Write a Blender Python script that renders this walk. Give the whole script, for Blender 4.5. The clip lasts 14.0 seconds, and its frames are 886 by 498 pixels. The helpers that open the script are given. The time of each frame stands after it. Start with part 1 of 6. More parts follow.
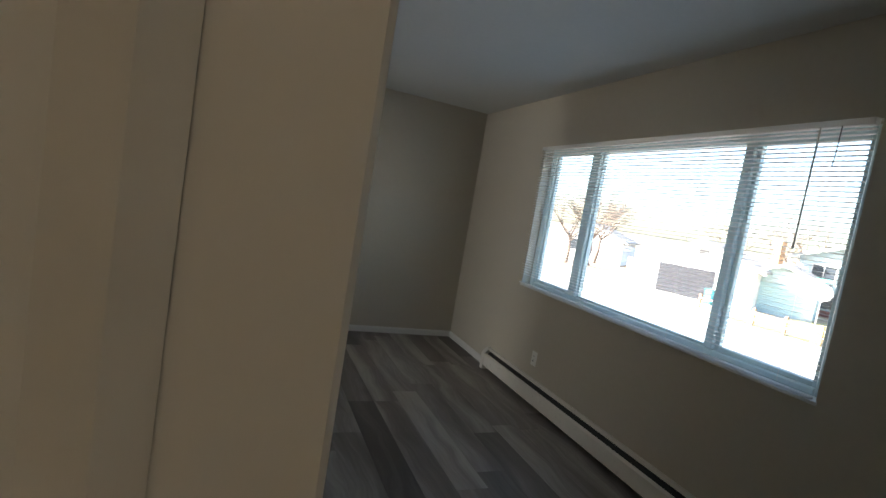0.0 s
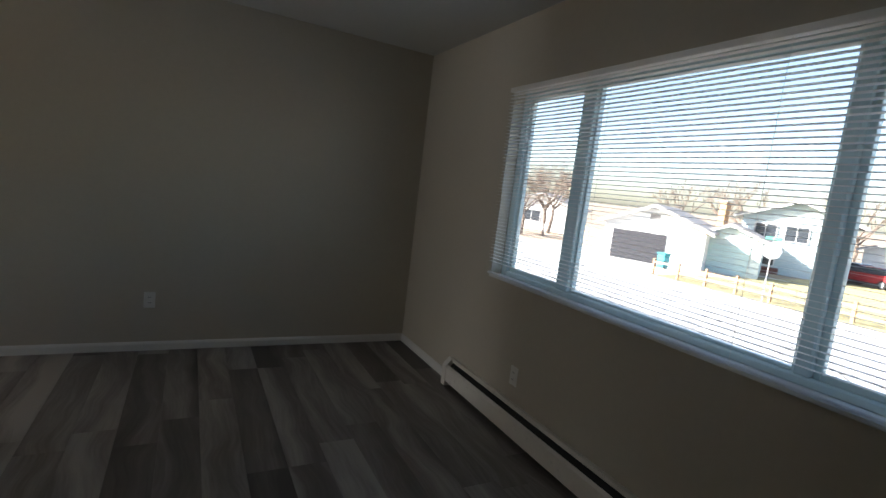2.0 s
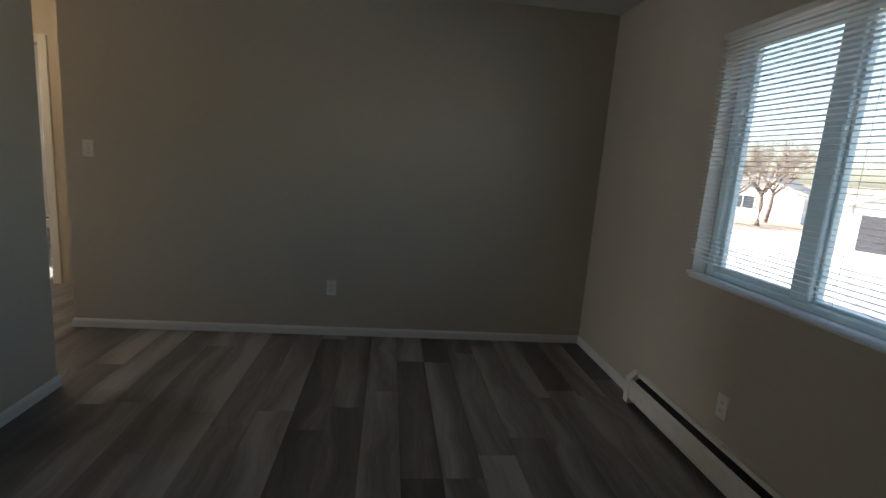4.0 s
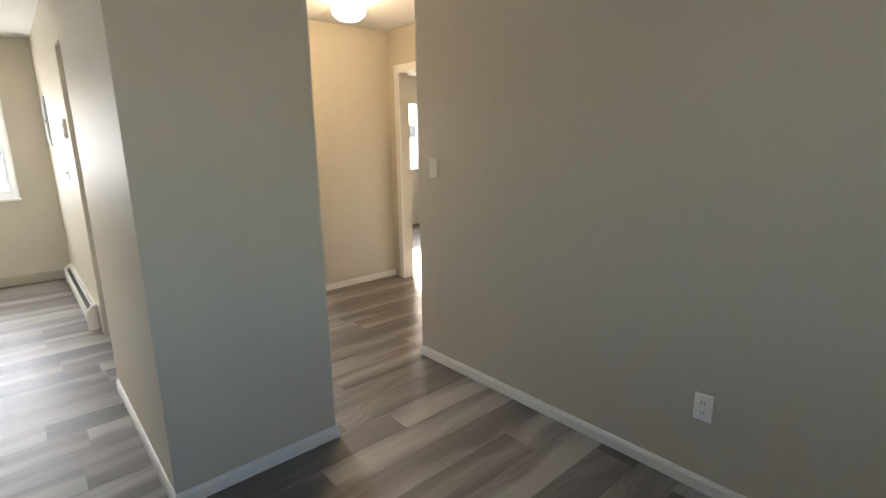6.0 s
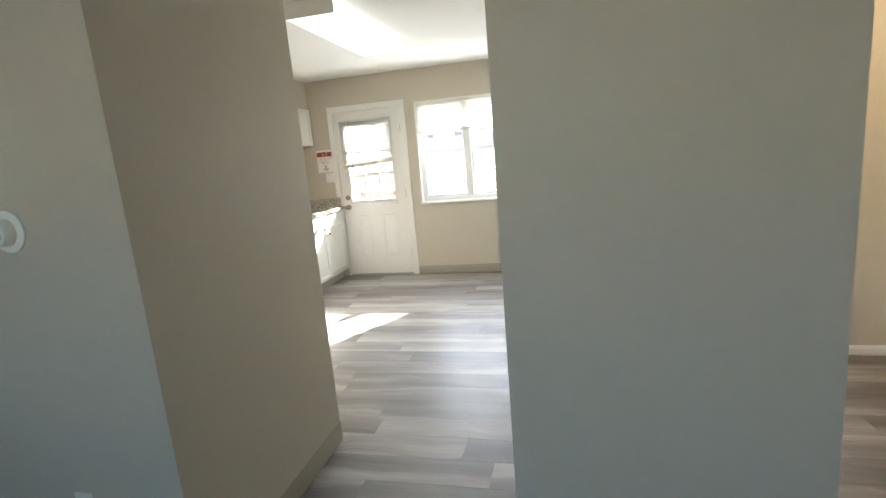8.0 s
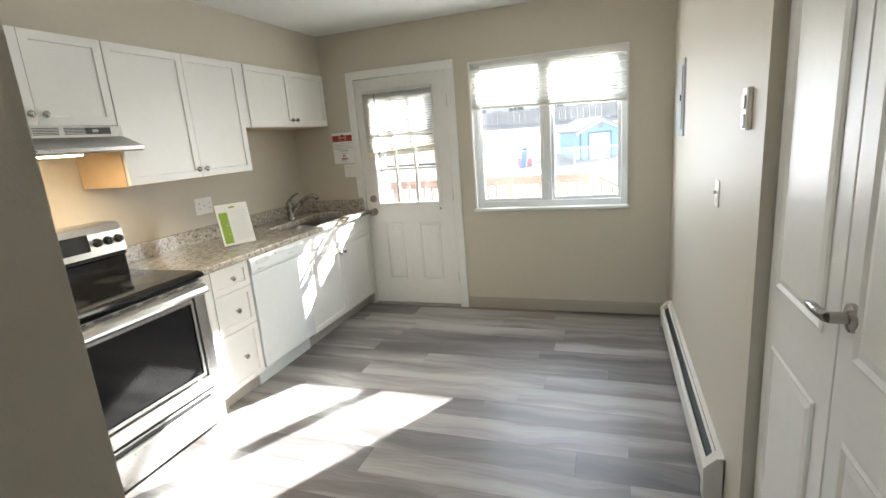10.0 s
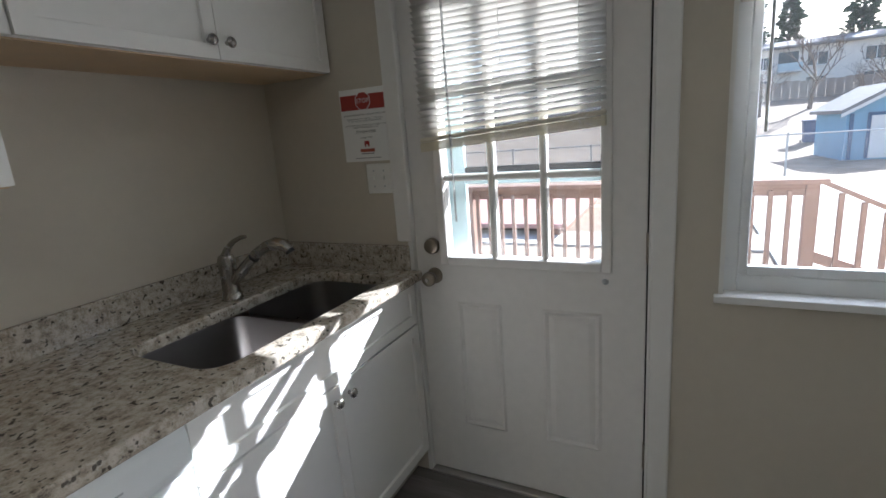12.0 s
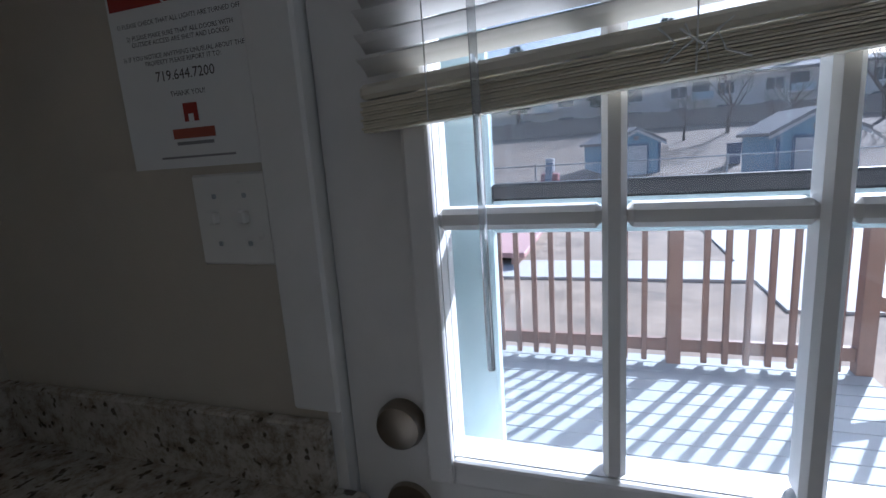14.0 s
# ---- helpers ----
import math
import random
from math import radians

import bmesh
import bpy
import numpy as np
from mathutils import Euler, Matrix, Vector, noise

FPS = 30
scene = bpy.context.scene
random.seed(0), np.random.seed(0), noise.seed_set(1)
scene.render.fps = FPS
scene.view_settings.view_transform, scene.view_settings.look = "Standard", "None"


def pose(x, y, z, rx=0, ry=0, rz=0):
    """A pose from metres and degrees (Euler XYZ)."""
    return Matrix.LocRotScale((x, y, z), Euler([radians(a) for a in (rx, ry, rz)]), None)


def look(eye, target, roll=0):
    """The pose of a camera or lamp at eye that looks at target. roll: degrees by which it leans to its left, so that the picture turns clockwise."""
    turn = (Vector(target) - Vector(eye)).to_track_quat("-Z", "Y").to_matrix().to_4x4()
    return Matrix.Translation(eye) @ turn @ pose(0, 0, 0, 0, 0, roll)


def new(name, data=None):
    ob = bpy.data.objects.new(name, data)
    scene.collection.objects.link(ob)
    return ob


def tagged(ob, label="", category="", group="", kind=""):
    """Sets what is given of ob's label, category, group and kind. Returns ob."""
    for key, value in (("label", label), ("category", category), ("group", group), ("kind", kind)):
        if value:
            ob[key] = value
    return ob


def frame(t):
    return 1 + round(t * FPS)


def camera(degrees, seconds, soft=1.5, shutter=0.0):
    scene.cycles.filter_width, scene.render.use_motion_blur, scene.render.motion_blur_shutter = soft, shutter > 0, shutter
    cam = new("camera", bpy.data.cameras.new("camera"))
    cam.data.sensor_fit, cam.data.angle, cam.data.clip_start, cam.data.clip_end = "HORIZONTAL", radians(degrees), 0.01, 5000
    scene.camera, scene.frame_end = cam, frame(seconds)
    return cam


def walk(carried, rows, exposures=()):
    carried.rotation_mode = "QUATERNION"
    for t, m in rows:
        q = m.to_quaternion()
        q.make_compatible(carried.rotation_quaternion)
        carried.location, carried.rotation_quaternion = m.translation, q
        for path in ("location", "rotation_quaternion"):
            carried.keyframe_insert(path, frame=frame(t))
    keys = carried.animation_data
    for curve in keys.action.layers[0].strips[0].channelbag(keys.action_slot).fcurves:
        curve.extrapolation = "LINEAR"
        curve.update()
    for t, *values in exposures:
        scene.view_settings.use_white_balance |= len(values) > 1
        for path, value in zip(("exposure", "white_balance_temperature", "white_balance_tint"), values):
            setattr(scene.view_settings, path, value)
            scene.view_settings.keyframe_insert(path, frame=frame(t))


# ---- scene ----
cam = camera(84.6, 14.0)
PATH = [
    (0, (1.411, 0.914, 1.401), (2.168, 2.757, 1.228), 9.6),
    (0.2, (1.474, 0.985, 1.401), (2.257, 2.816, 1.219), 9.3),
    (0.35, (1.487, 1.085, 1.402), (2.290, 2.906, 1.212), 9.1),
    (0.5, (1.428, 1.189, 1.402), (2.251, 3.001, 1.205), 8.9),
    (1, (1.595, 1.492, 1.402), (2.466, 3.279, 1.185), 7.9),
    (1.5, (1.73, 1.766, 1.386), (2.639, 3.533, 1.153), 7.5),
    (2, (1.901, 1.886, 1.365), (2.833, 3.639, 1.122), 7.0),
    (2.5, (1.984, 1.901, 1.352), (2.718, 3.741, 1.072), 6.6),
    (3, (1.974, 1.906, 1.311), (2.473, 3.818, 1.004), 6.3),
    (3.2, (1.967, 1.911, 1.317), (2.426, 3.831, 0.994), 6.0),
    (5.5, (2.368, 3.354, 1.376), (1.448, 5.075, 0.936), 0.8),
    (6, (2.326, 3.794, 1.405), (0.861, 5.084, 0.97), -0.8),
    (6.5, (2.15, 4.156, 1.408), (0.308, 4.815, 0.991), -4.5),
    (7, (1.985, 4.319, 1.416), (0.019, 4.224, 1.058), -5.7),
    (7.5, (1.782, 4.338, 1.406), (-0.146, 3.936, 1.06), -5.6),
    (7.7, (1.674, 4.306, 1.405), (-0.246, 3.875, 1.049), -5.3),
    (9.8, (-0.085, 3.753, 1.529), (-1.933, 3.139, 1.075), -4.3),
    (10, (-0.25, 3.731, 1.511), (-2.086, 3.077, 1.062), -4.5),
    (10.5, (-0.764, 3.559, 1.496), (-2.525, 2.721, 1.055), -4.9),
    (11, (-1.357, 3.257, 1.48), (-3.082, 2.35, 1.028), -4.8),
    (11.5, (-2.02, 2.941, 1.469), (-3.737, 2.03, 0.999), -4.6),
    (12, (-2.632, 2.54, 1.415), (-4.369, 1.657, 0.963), -4.4),
    (12.5, (-3.23, 2.332, 1.373), (-4.943, 1.392, 0.948), -4.6),
    (13, (-3.639, 2.073, 1.366), (-5.377, 1.171, 0.96), -4.5),
    (13.5, (-3.854, 1.915, 1.337), (-5.653, 1.137, 0.938), -4.4),
    (14, (-3.74, 1.921, 1.336), (-5.602, 1.272, 0.948), -4.0),
]
EXPOSURES = [(0.0, 3.15, 6300, 10), (0.5, 2.85, 6300, 11), (1.0, 2.6, 6250, 12), (2.0, 2.3, 6250, 12), (3.2, 2.1, 6250, 12), (5.3, 3.55, 6400, 10), (6.0, 3.95, 6400, 10), (7.0, 4.05, 6250, 9), (7.7, 4.02, 6150, 8), (9.8, 3.4, 6000, 7), (10.5, 3.0, 5850, 8), (11.0, 2.7, 5700, 9), (12.0, 1.9, 5550, 11), (12.5, 1.33, 5450, 13), (13.0, 0.85, 5200, 15), (13.5, 0.7, 5200, 15), (14.0, 1.05, 4950, 14)]
walk(cam, [(t, look(eye, target, roll)) for t, eye, target, roll in PATH], EXPOSURES)

# ---- world and light ----
SUN_TO = Vector((1.58, -0.90, -0.95)).normalized()
world = bpy.data.worlds.new("sky")
scene.world = world
world.use_nodes = True
wn = world.node_tree
sky = wn.nodes.new("ShaderNodeTexSky")
sky.sky_type = "NISHITA"
sky.sun_disc = False
sky.sun_elevation = math.asin(-SUN_TO.z)
sky.sun_rotation = math.atan2(-SUN_TO.x, -SUN_TO.y)
sky.dust_density = 2.0
bg = wn.nodes["Background"]
bg.inputs["Strength"].default_value = 0.09
wn.links.new(sky.outputs[0], bg.inputs[0])

sun = new("sun", bpy.data.lights.new("sun", "SUN"))
sun.data.energy = 5.0
sun.data.angle = radians(0.6)
sun.data.color = (1.0, 0.96, 0.90)
sun.rotation_euler = SUN_TO.to_track_quat("-Z", "Y").to_euler()


def area_lamp(name, m, w, h, watts, color):
    lamp = bpy.data.lights.new(name, "AREA")
    lamp.shape, lamp.size, lamp.size_y = "RECTANGLE", w, h
    lamp.energy, lamp.color = watts, color
    ob = new(name, lamp)
    ob.matrix_world = m
    return ob


# sky light entering at the two large windows
area_lamp("window_light_front", look((3.588, 3.26, 1.45), (0, 3.26, 1.2)), 2.2, 1.0, 0.36, (0.60, 0.78, 1.0))
area_lamp("window_light_back", look((-4.42, 3.24, 1.35), (0, 3.24, 0.8)), 1.1, 0.9, 2.5, (0.95, 0.97, 1.0))

area_lamp("window_light_bath", look((-4.42, 5.45, 1.5), (0, 5.45, 1.0)), 0.85, 0.9, 8, (0.97, 0.98, 1.0))
area_lamp("window_light_bedroom", look((-4.42, 8.55, 1.5), (0, 8.55, 1.0)), 1.05, 1.0, 2, (0.97, 0.98, 1.0))

# ---- materials ----


def material(name):
    m = bpy.data.materials.new(name)
    m.use_nodes = True
    return m, m.node_tree, m.node_tree.nodes["Principled BSDF"]


def plain(name, color, rough=0.5, metal=0.0, grain=30.0, vary=0.06, bump=0.0, bump_scale=200.0, stain=0.0, coat=0.0):
    """Painted, moulded or cast surface: base colour with variation at two scales and a fine relief."""
    m, nt, b = material(name)
    co = nt.nodes.new("ShaderNodeTexCoord")
    n1 = nt.nodes.new("ShaderNodeTexNoise")
    n1.inputs["Scale"].default_value = grain
    n1.inputs["Detail"].default_value = 4
    n2 = nt.nodes.new("ShaderNodeTexNoise")
    n2.inputs["Scale"].default_value = 1.3
    n2.inputs["Detail"].default_value = 3
    nt.links.new(co.outputs["Object"], n1.inputs["Vector"])
    nt.links.new(co.outputs["Object"], n2.inputs["Vector"])
    add = nt.nodes.new("ShaderNodeMath")
    add.operation = "ADD"
    nt.links.new(n1.outputs[0], add.inputs[0])
    nt.links.new(n2.outputs[0], add.inputs[1])
    ramp = nt.nodes.new("ShaderNodeMapRange")
    ramp.inputs["From Min"].default_value = 0.6
    ramp.inputs["From Max"].default_value = 1.4
    ramp.inputs["To Min"].default_value = 1 - vary - stain
    ramp.inputs["To Max"].default_value = 1 + vary
    nt.links.new(add.outputs[0], ramp.inputs[0])
    mul = nt.nodes.new("ShaderNodeVectorMath")
    mul.operation = "SCALE"
    mul.inputs[0].default_value = color[:3]
    nt.links.new(ramp.outputs[0], mul.inputs["Scale"])
    nt.links.new(mul.outputs[0], b.inputs["Base Color"])
    rr = nt.nodes.new("ShaderNodeMapRange")
    rr.inputs["To Min"].default_value = max(0.02, rough - 0.07)
    rr.inputs["To Max"].default_value = min(1, rough + 0.07)
    nt.links.new(n1.outputs[0], rr.inputs[0])
    nt.links.new(rr.outputs[0], b.inputs["Roughness"])
    b.inputs["Metallic"].default_value = metal
    b.inputs["Coat Weight"].default_value = coat
    if bump:
        nb = nt.nodes.new("ShaderNodeTexNoise")
        nb.inputs["Scale"].default_value = bump_scale
        nb.inputs["Detail"].default_value = 3
        nt.links.new(co.outputs["Object"], nb.inputs["Vector"])
        bp = nt.nodes.new("ShaderNodeBump")
        bp.inputs["Strength"].default_value = bump
        bp.inputs["Distance"].default_value = 0.002
        nt.links.new(nb.outputs[0], bp.inputs["Height"])
        nt.links.new(bp.outputs[0], b.inputs["Normal"])
    return m


def glass_material(name, tint=(1, 1, 1), gloss=1.0, haze=0.0):
    m, nt, b = material(name)
    out = nt.nodes["Material Output"]
    nt.nodes.remove(b)
    tr = nt.nodes.new("ShaderNodeBsdfTransparent")
    tr.inputs[0].default_value = (*tint, 1)
    gl = nt.nodes.new("ShaderNodeBsdfGlossy")
    gl.inputs["Roughness"].default_value = 0.02
    fr = nt.nodes.new("ShaderNodeLayerWeight")
    pw = nt.nodes.new("ShaderNodeMath")
    pw.operation = "POWER"
    pw.inputs[1].default_value = 5.0
    nt.links.new(fr.outputs["Facing"], pw.inputs[0])
    sc = nt.nodes.new("ShaderNodeMath")
    sc.operation = "MULTIPLY_ADD"
    sc.inputs[1].default_value = 0.7 * gloss
    sc.inputs[2].default_value = 0.035 * gloss
    nt.links.new(pw.outputs[0], sc.inputs[0])
    mx = nt.nodes.new("ShaderNodeMixShader")
    nt.links.new(sc.outputs[0], mx.inputs[0])
    clear = tr
    if haze:
        # a faint uneven translucent film that puts the bright glare haze into the pane
        film = nt.nodes.new("ShaderNodeBsdfTranslucent")
        film.inputs[0].default_value = (0.9, 0.9, 0.9, 1)
        noise = nt.nodes.new("ShaderNodeTexNoise")
        noise.inputs["Scale"].default_value = 5.0
        noise.inputs["Detail"].default_value = 6
        co = nt.nodes.new("ShaderNodeTexCoord")
        nt.links.new(co.outputs["Object"], noise.inputs["Vector"])
        amount = nt.nodes.new("ShaderNodeMapRange")
        amount.inputs["From Min"].default_value = 0.3
        amount.inputs["From Max"].default_value = 0.7
        amount.inputs["To Min"].default_value = haze * 0.6
        amount.inputs["To Max"].default_value = haze * 1.4
        nt.links.new(noise.outputs[0], amount.inputs[0])
        clear = nt.nodes.new("ShaderNodeMixShader")
        nt.links.new(amount.outputs[0], clear.inputs[0])
        nt.links.new(tr.outputs[0], clear.inputs[1])
        nt.links.new(film.outputs[0], clear.inputs[2])
    nt.links.new(clear.outputs[0], mx.inputs[1])
    nt.links.new(gl.outputs[0], mx.inputs[2])
    nt.links.new(mx.outputs[0], out.inputs[0])
    return m


def glow(name, color, strength):
    m, nt, b = material(name)
    b.inputs["Base Color"].default_value = (0.9, 0.9, 0.88, 1)
    b.inputs["Emission Color"].default_value = (*color, 1)
    b.inputs["Emission Strength"].default_value = strength
    return m


def blind_material(name, color, through_light):
    m, nt, b = material(name)
    out = nt.nodes["Material Output"]
    b.inputs["Base Color"].default_value = (*color, 1)
    b.inputs["Roughness"].default_value = 0.4
    tl = nt.nodes.new("ShaderNodeBsdfTranslucent")
    tl.inputs[0].default_value = (*color, 1)
    mx = nt.nodes.new("ShaderNodeMixShader")
    mx.inputs[0].default_value = through_light
    nt.links.new(b.outputs[0], mx.inputs[1])
    nt.links.new(tl.outputs[0], mx.inputs[2])
    nt.links.new(mx.outputs[0], out.inputs[0])
    return m


def plank_material(name):
    """Grey-brown vinyl plank: a tone of its own for each plank, long wavy grain, pale cathedral patches."""
    m, nt, b = material(name)
    L = nt.links.new
    info = nt.nodes.new("ShaderNodeObjectInfo")
    geo = nt.nodes.new("ShaderNodeNewGeometry")
    co = nt.nodes.new("ShaderNodeTexCoord")
    rnd = nt.nodes.new("ShaderNodeMath")
    rnd.operation = "ADD"
    L(info.outputs["Random"], rnd.inputs[0])
    L(geo.outputs["Random Per Island"], rnd.inputs[1])
    shift = nt.nodes.new("ShaderNodeVectorMath")
    shift.operation = "SCALE"
    shift.inputs[0].default_value = (37.0, 91.0, 13.0)
    L(rnd.outputs[0], shift.inputs["Scale"])
    pos = nt.nodes.new("ShaderNodeVectorMath")
    pos.operation = "ADD"
    L(co.outputs["Object"], pos.inputs[0])
    L(shift.outputs[0], pos.inputs[1])
    warp = nt.nodes.new("ShaderNodeTexNoise")
    warp.inputs["Scale"].default_value = 1.6
    L(pos.outputs[0], warp.inputs["Vector"])
    wv = nt.nodes.new("ShaderNodeVectorMath")
    wv.operation = "MULTIPLY_ADD"
    wv.inputs[1].default_value = (0.22, 0.0, 0.0)
    L(warp.outputs["Color"], wv.inputs[0])
    L(pos.outputs[0], wv.inputs[2])
    st = nt.nodes.new("ShaderNodeVectorMath")
    st.operation = "MULTIPLY"
    st.inputs[1].default_value = (1.0, 0.07, 1.0)
    L(wv.outputs[0], st.inputs[0])
    n1 = nt.nodes.new("ShaderNodeTexNoise")
    n1.inputs["Scale"].default_value = 5.5
    n1.inputs["Detail"].default_value = 2
    L(st.outputs[0], n1.inputs["Vector"])
    n2 = nt.nodes.new("ShaderNodeTexNoise")
    n2.inputs["Scale"].default_value = 70.0
    n2.inputs["Detail"].default_value = 5
    L(st.outputs[0], n2.inputs["Vector"])
    a = nt.nodes.new("ShaderNodeMath")
    a.operation = "MULTIPLY_ADD"
    a.inputs[1].default_value = 1.55
    L(n1.outputs[0], a.inputs[0])
    tone = nt.nodes.new("ShaderNodeMath")
    tone.operation = "MULTIPLY_ADD"
    tone.inputs[1].default_value = 0.34
    tone.inputs[2].default_value = -0.610
    frac = nt.nodes.new("ShaderNodeMath")
    frac.operation = "FRACT"
    L(rnd.outputs[0], frac.inputs[0])
    L(frac.outputs[0], tone.inputs[0])
    L(tone.outputs[0], a.inputs[2])
    a2 = nt.nodes.new("ShaderNodeMath")
    a2.operation = "MULTIPLY_ADD"
    a2.inputs[1].default_value = 0.35
    L(n2.outputs[0], a2.inputs[0])
    L(a.outputs[0], a2.inputs[2])
    ramp = nt.nodes.new("ShaderNodeValToRGB")
    e = ramp.color_ramp.elements
    e[0].position, e[0].color = 0.15, (0.072, 0.061, 0.057, 1)
    e[1].position, e[1].color = 0.85, (0.375, 0.350, 0.325, 1)
    mid = ramp.color_ramp.elements.new(0.5)
    mid.color = (0.170, 0.152, 0.141, 1)
    L(a2.outputs[0], ramp.inputs[0])
    L(ramp.outputs[0], b.inputs["Base Color"])
    b.inputs["Roughness"].default_value = 0.43
    b.inputs["Specular IOR Level"].default_value = 0.8
    bp = nt.nodes.new("ShaderNodeBump")
    bp.inputs["Strength"].default_value = 0.12
    bp.inputs["Distance"].default_value = 0.001
    L(n2.outputs[0], bp.inputs["Height"])
    L(bp.outputs[0], b.inputs["Normal"])
    return m


def granite_material(name):
    m, nt, b = material(name)
    L = nt.links.new
    co = nt.nodes.new("ShaderNodeTexCoord")
    v1 = nt.nodes.new("ShaderNodeTexNoise")
    v1.inputs["Scale"].default_value = 36.0
    v1.inputs["Detail"].default_value = 6
    v1.inputs["Roughness"].default_value = 0.74
    L(co.outputs["Object"], v1.inputs["Vector"])
    r1 = nt.nodes.new("ShaderNodeValToRGB")
    e = r1.color_ramp.elements
    e[0].position, e[0].color = 0.30, (0.12, 0.10, 0.085, 1)
    e[1].position, e[1].color = 0.62, (0.50, 0.46, 0.40, 1)
    for p, c in ((0.36, (0.22, 0.19, 0.155, 1)), (0.44, (0.33, 0.29, 0.23, 1)), (0.53, (0.44, 0.40, 0.335, 1))):
        x = r1.color_ramp.elements.new(p)
        x.color = c
    L(v1.outputs[0], r1.inputs[0])
    v2 = nt.nodes.new("ShaderNodeTexVoronoi")
    v2.inputs["Scale"].default_value = 95.0
    L(co.outputs["Object"], v2.inputs["Vector"])
    r2 = nt.nodes.new("ShaderNodeMapRange")
    r2.inputs["From Min"].default_value = 0.0
    r2.inputs["From Max"].default_value = 0.32
    r2.inputs["To Min"].default_value = 0.72
    r2.inputs["To Max"].default_value = 1.05
    L(v2.outputs["Distance"], r2.inputs[0])
    mul = nt.nodes.new("ShaderNodeVectorMath")
    mul.operation = "SCALE"
    L(r1.outputs[0], mul.inputs[0])
    L(r2.outputs[0], mul.inputs["Scale"])
    # scattered dark mineral flecks with crisp edges
    v3 = nt.nodes.new("ShaderNodeTexNoise")
    v3.inputs["Scale"].default_value = 62.0
    v3.inputs["Detail"].default_value = 1.5
    L(co.outputs["Object"], v3.inputs["Vector"])
    r3 = nt.nodes.new("ShaderNodeMapRange")
    r3.inputs["From Min"].default_value = 0.32
    r3.inputs["From Max"].default_value = 0.385
    r3.inputs["To Min"].default_value = 0.26
    r3.inputs["To Max"].default_value = 1.10
    L(v3.outputs[0], r3.inputs[0])
    mul2 = nt.nodes.new("ShaderNodeVectorMath")
    mul2.operation = "SCALE"
    L(mul.outputs[0], mul2.inputs[0])
    L(r3.outputs[0], mul2.inputs["Scale"])
    L(mul2.outputs[0], b.inputs["Base Color"])
    b.inputs["Roughness"].default_value = 0.14
    return m


WALL = plain("beige_wall_paint", (0.58, 0.53, 0.435), 0.5, bump=0.25, bump_scale=260, vary=0.03)
CEIL = plain("white_ceiling_paint", (0.74, 0.74, 0.71), 0.9, bump=0.5, bump_scale=120, vary=0.03)
TRIM = plain("white_trim_paint", (0.80, 0.79, 0.75), 0.35, vary=0.03)
DOORW = plain("white_door_paint", (0.80, 0.78, 0.74), 0.36, vary=0.04, bump=0.08, bump_scale=90)
CABW = plain("white_cabinet_paint", (0.82, 0.81, 0.77), 0.32, vary=0.02)
VINYL = plain("white_vinyl_frame", (0.80, 0.81, 0.80), 0.3, vary=0.03)
COVE = plain("taupe_vinyl_cove_base", (0.40, 0.36, 0.29), 0.4, vary=0.05)
PLANK = plank_material("grey_brown_vinyl_plank")
SUBFLOOR = plain("plank_joint", (0.05, 0.043, 0.036), 0.8)
GRANITE = granite_material("speckled_granite")
STEEL = plain("brushed_stainless_steel", (0.56, 0.55, 0.53), 0.3, 1.0, grain=120, vary=0.05)
NICKEL = plain("satin_nickel", (0.40, 0.38, 0.35), 0.26, 1.0, vary=0.05)
DARKNI = plain("aged_bronze_nickel", (0.30, 0.26, 0.21), 0.35, 1.0, vary=0.1)
BLACKG = plain("black_glass", (0.012, 0.012, 0.013), 0.06, vary=0.02)
BLACKP = plain("black_plastic", (0.018, 0.018, 0.018), 0.35)
GREYM = plain("grey_painted_metal", (0.42, 0.45, 0.45), 0.4, vary=0.04)
HEATER = plain("almond_enamel", (0.78, 0.75, 0.68), 0.3, vary=0.04)
PLATE = plain("ivory_plastic", (0.82, 0.81, 0.76), 0.3, vary=0.02)
DW = plain("white_appliance_enamel", (0.78, 0.81, 0.80), 0.25, vary=0.02)
GLASS = glass_material("window_glass")
# these two panes carry glare haze mixed into the glass itself
HAZED = glass_material("hazed_window_glass", haze=0.006)
DOORG = glass_material("hazed_door_glass", haze=0.005)
SLAT = blind_material("white_blind_slat", (0.88, 0.87, 0.84), 0.6)
DSLAT = blind_material("ivory_door_blind_slat", (0.70, 0.68, 0.64), 0.08)
MAPLE = plain("maple_veneer", (0.62, 0.45, 0.27), 0.45, grain=12, vary=0.1)
PAPER = plain("white_paper", (0.86, 0.86, 0.83), 0.7, vary=0.02)
TUBE = glow("fluorescent_lens", (1.0, 0.98, 0.90), 0.14)
GLOBE = glow("warm_glass_globe", (1.0, 0.72, 0.42), 2.0)
GLOBED = glow("dim_glass_globe", (1.0, 0.80, 0.58), 0.9)

# ---- building blocks ----
ORIGIN = {}


def box(bm, x0, x1, y0, y1, z0, z1, bevel=0.0, seg=1):
    g = bmesh.ops.create_cube(bm, size=1.0)
    vs = g["verts"]
    for v in vs:
        v.co = Vector((x0 + (v.co.x + 0.5) * (x1 - x0), y0 + (v.co.y + 0.5) * (y1 - y0), z0 + (v.co.z + 0.5) * (z1 - z0)))
    if bevel:
        es = list({e for v in vs for e in v.link_edges})
        bmesh.ops.bevel(bm, geom=es, offset=bevel, segments=seg, affect="EDGES", profile=0.5)
    return bm


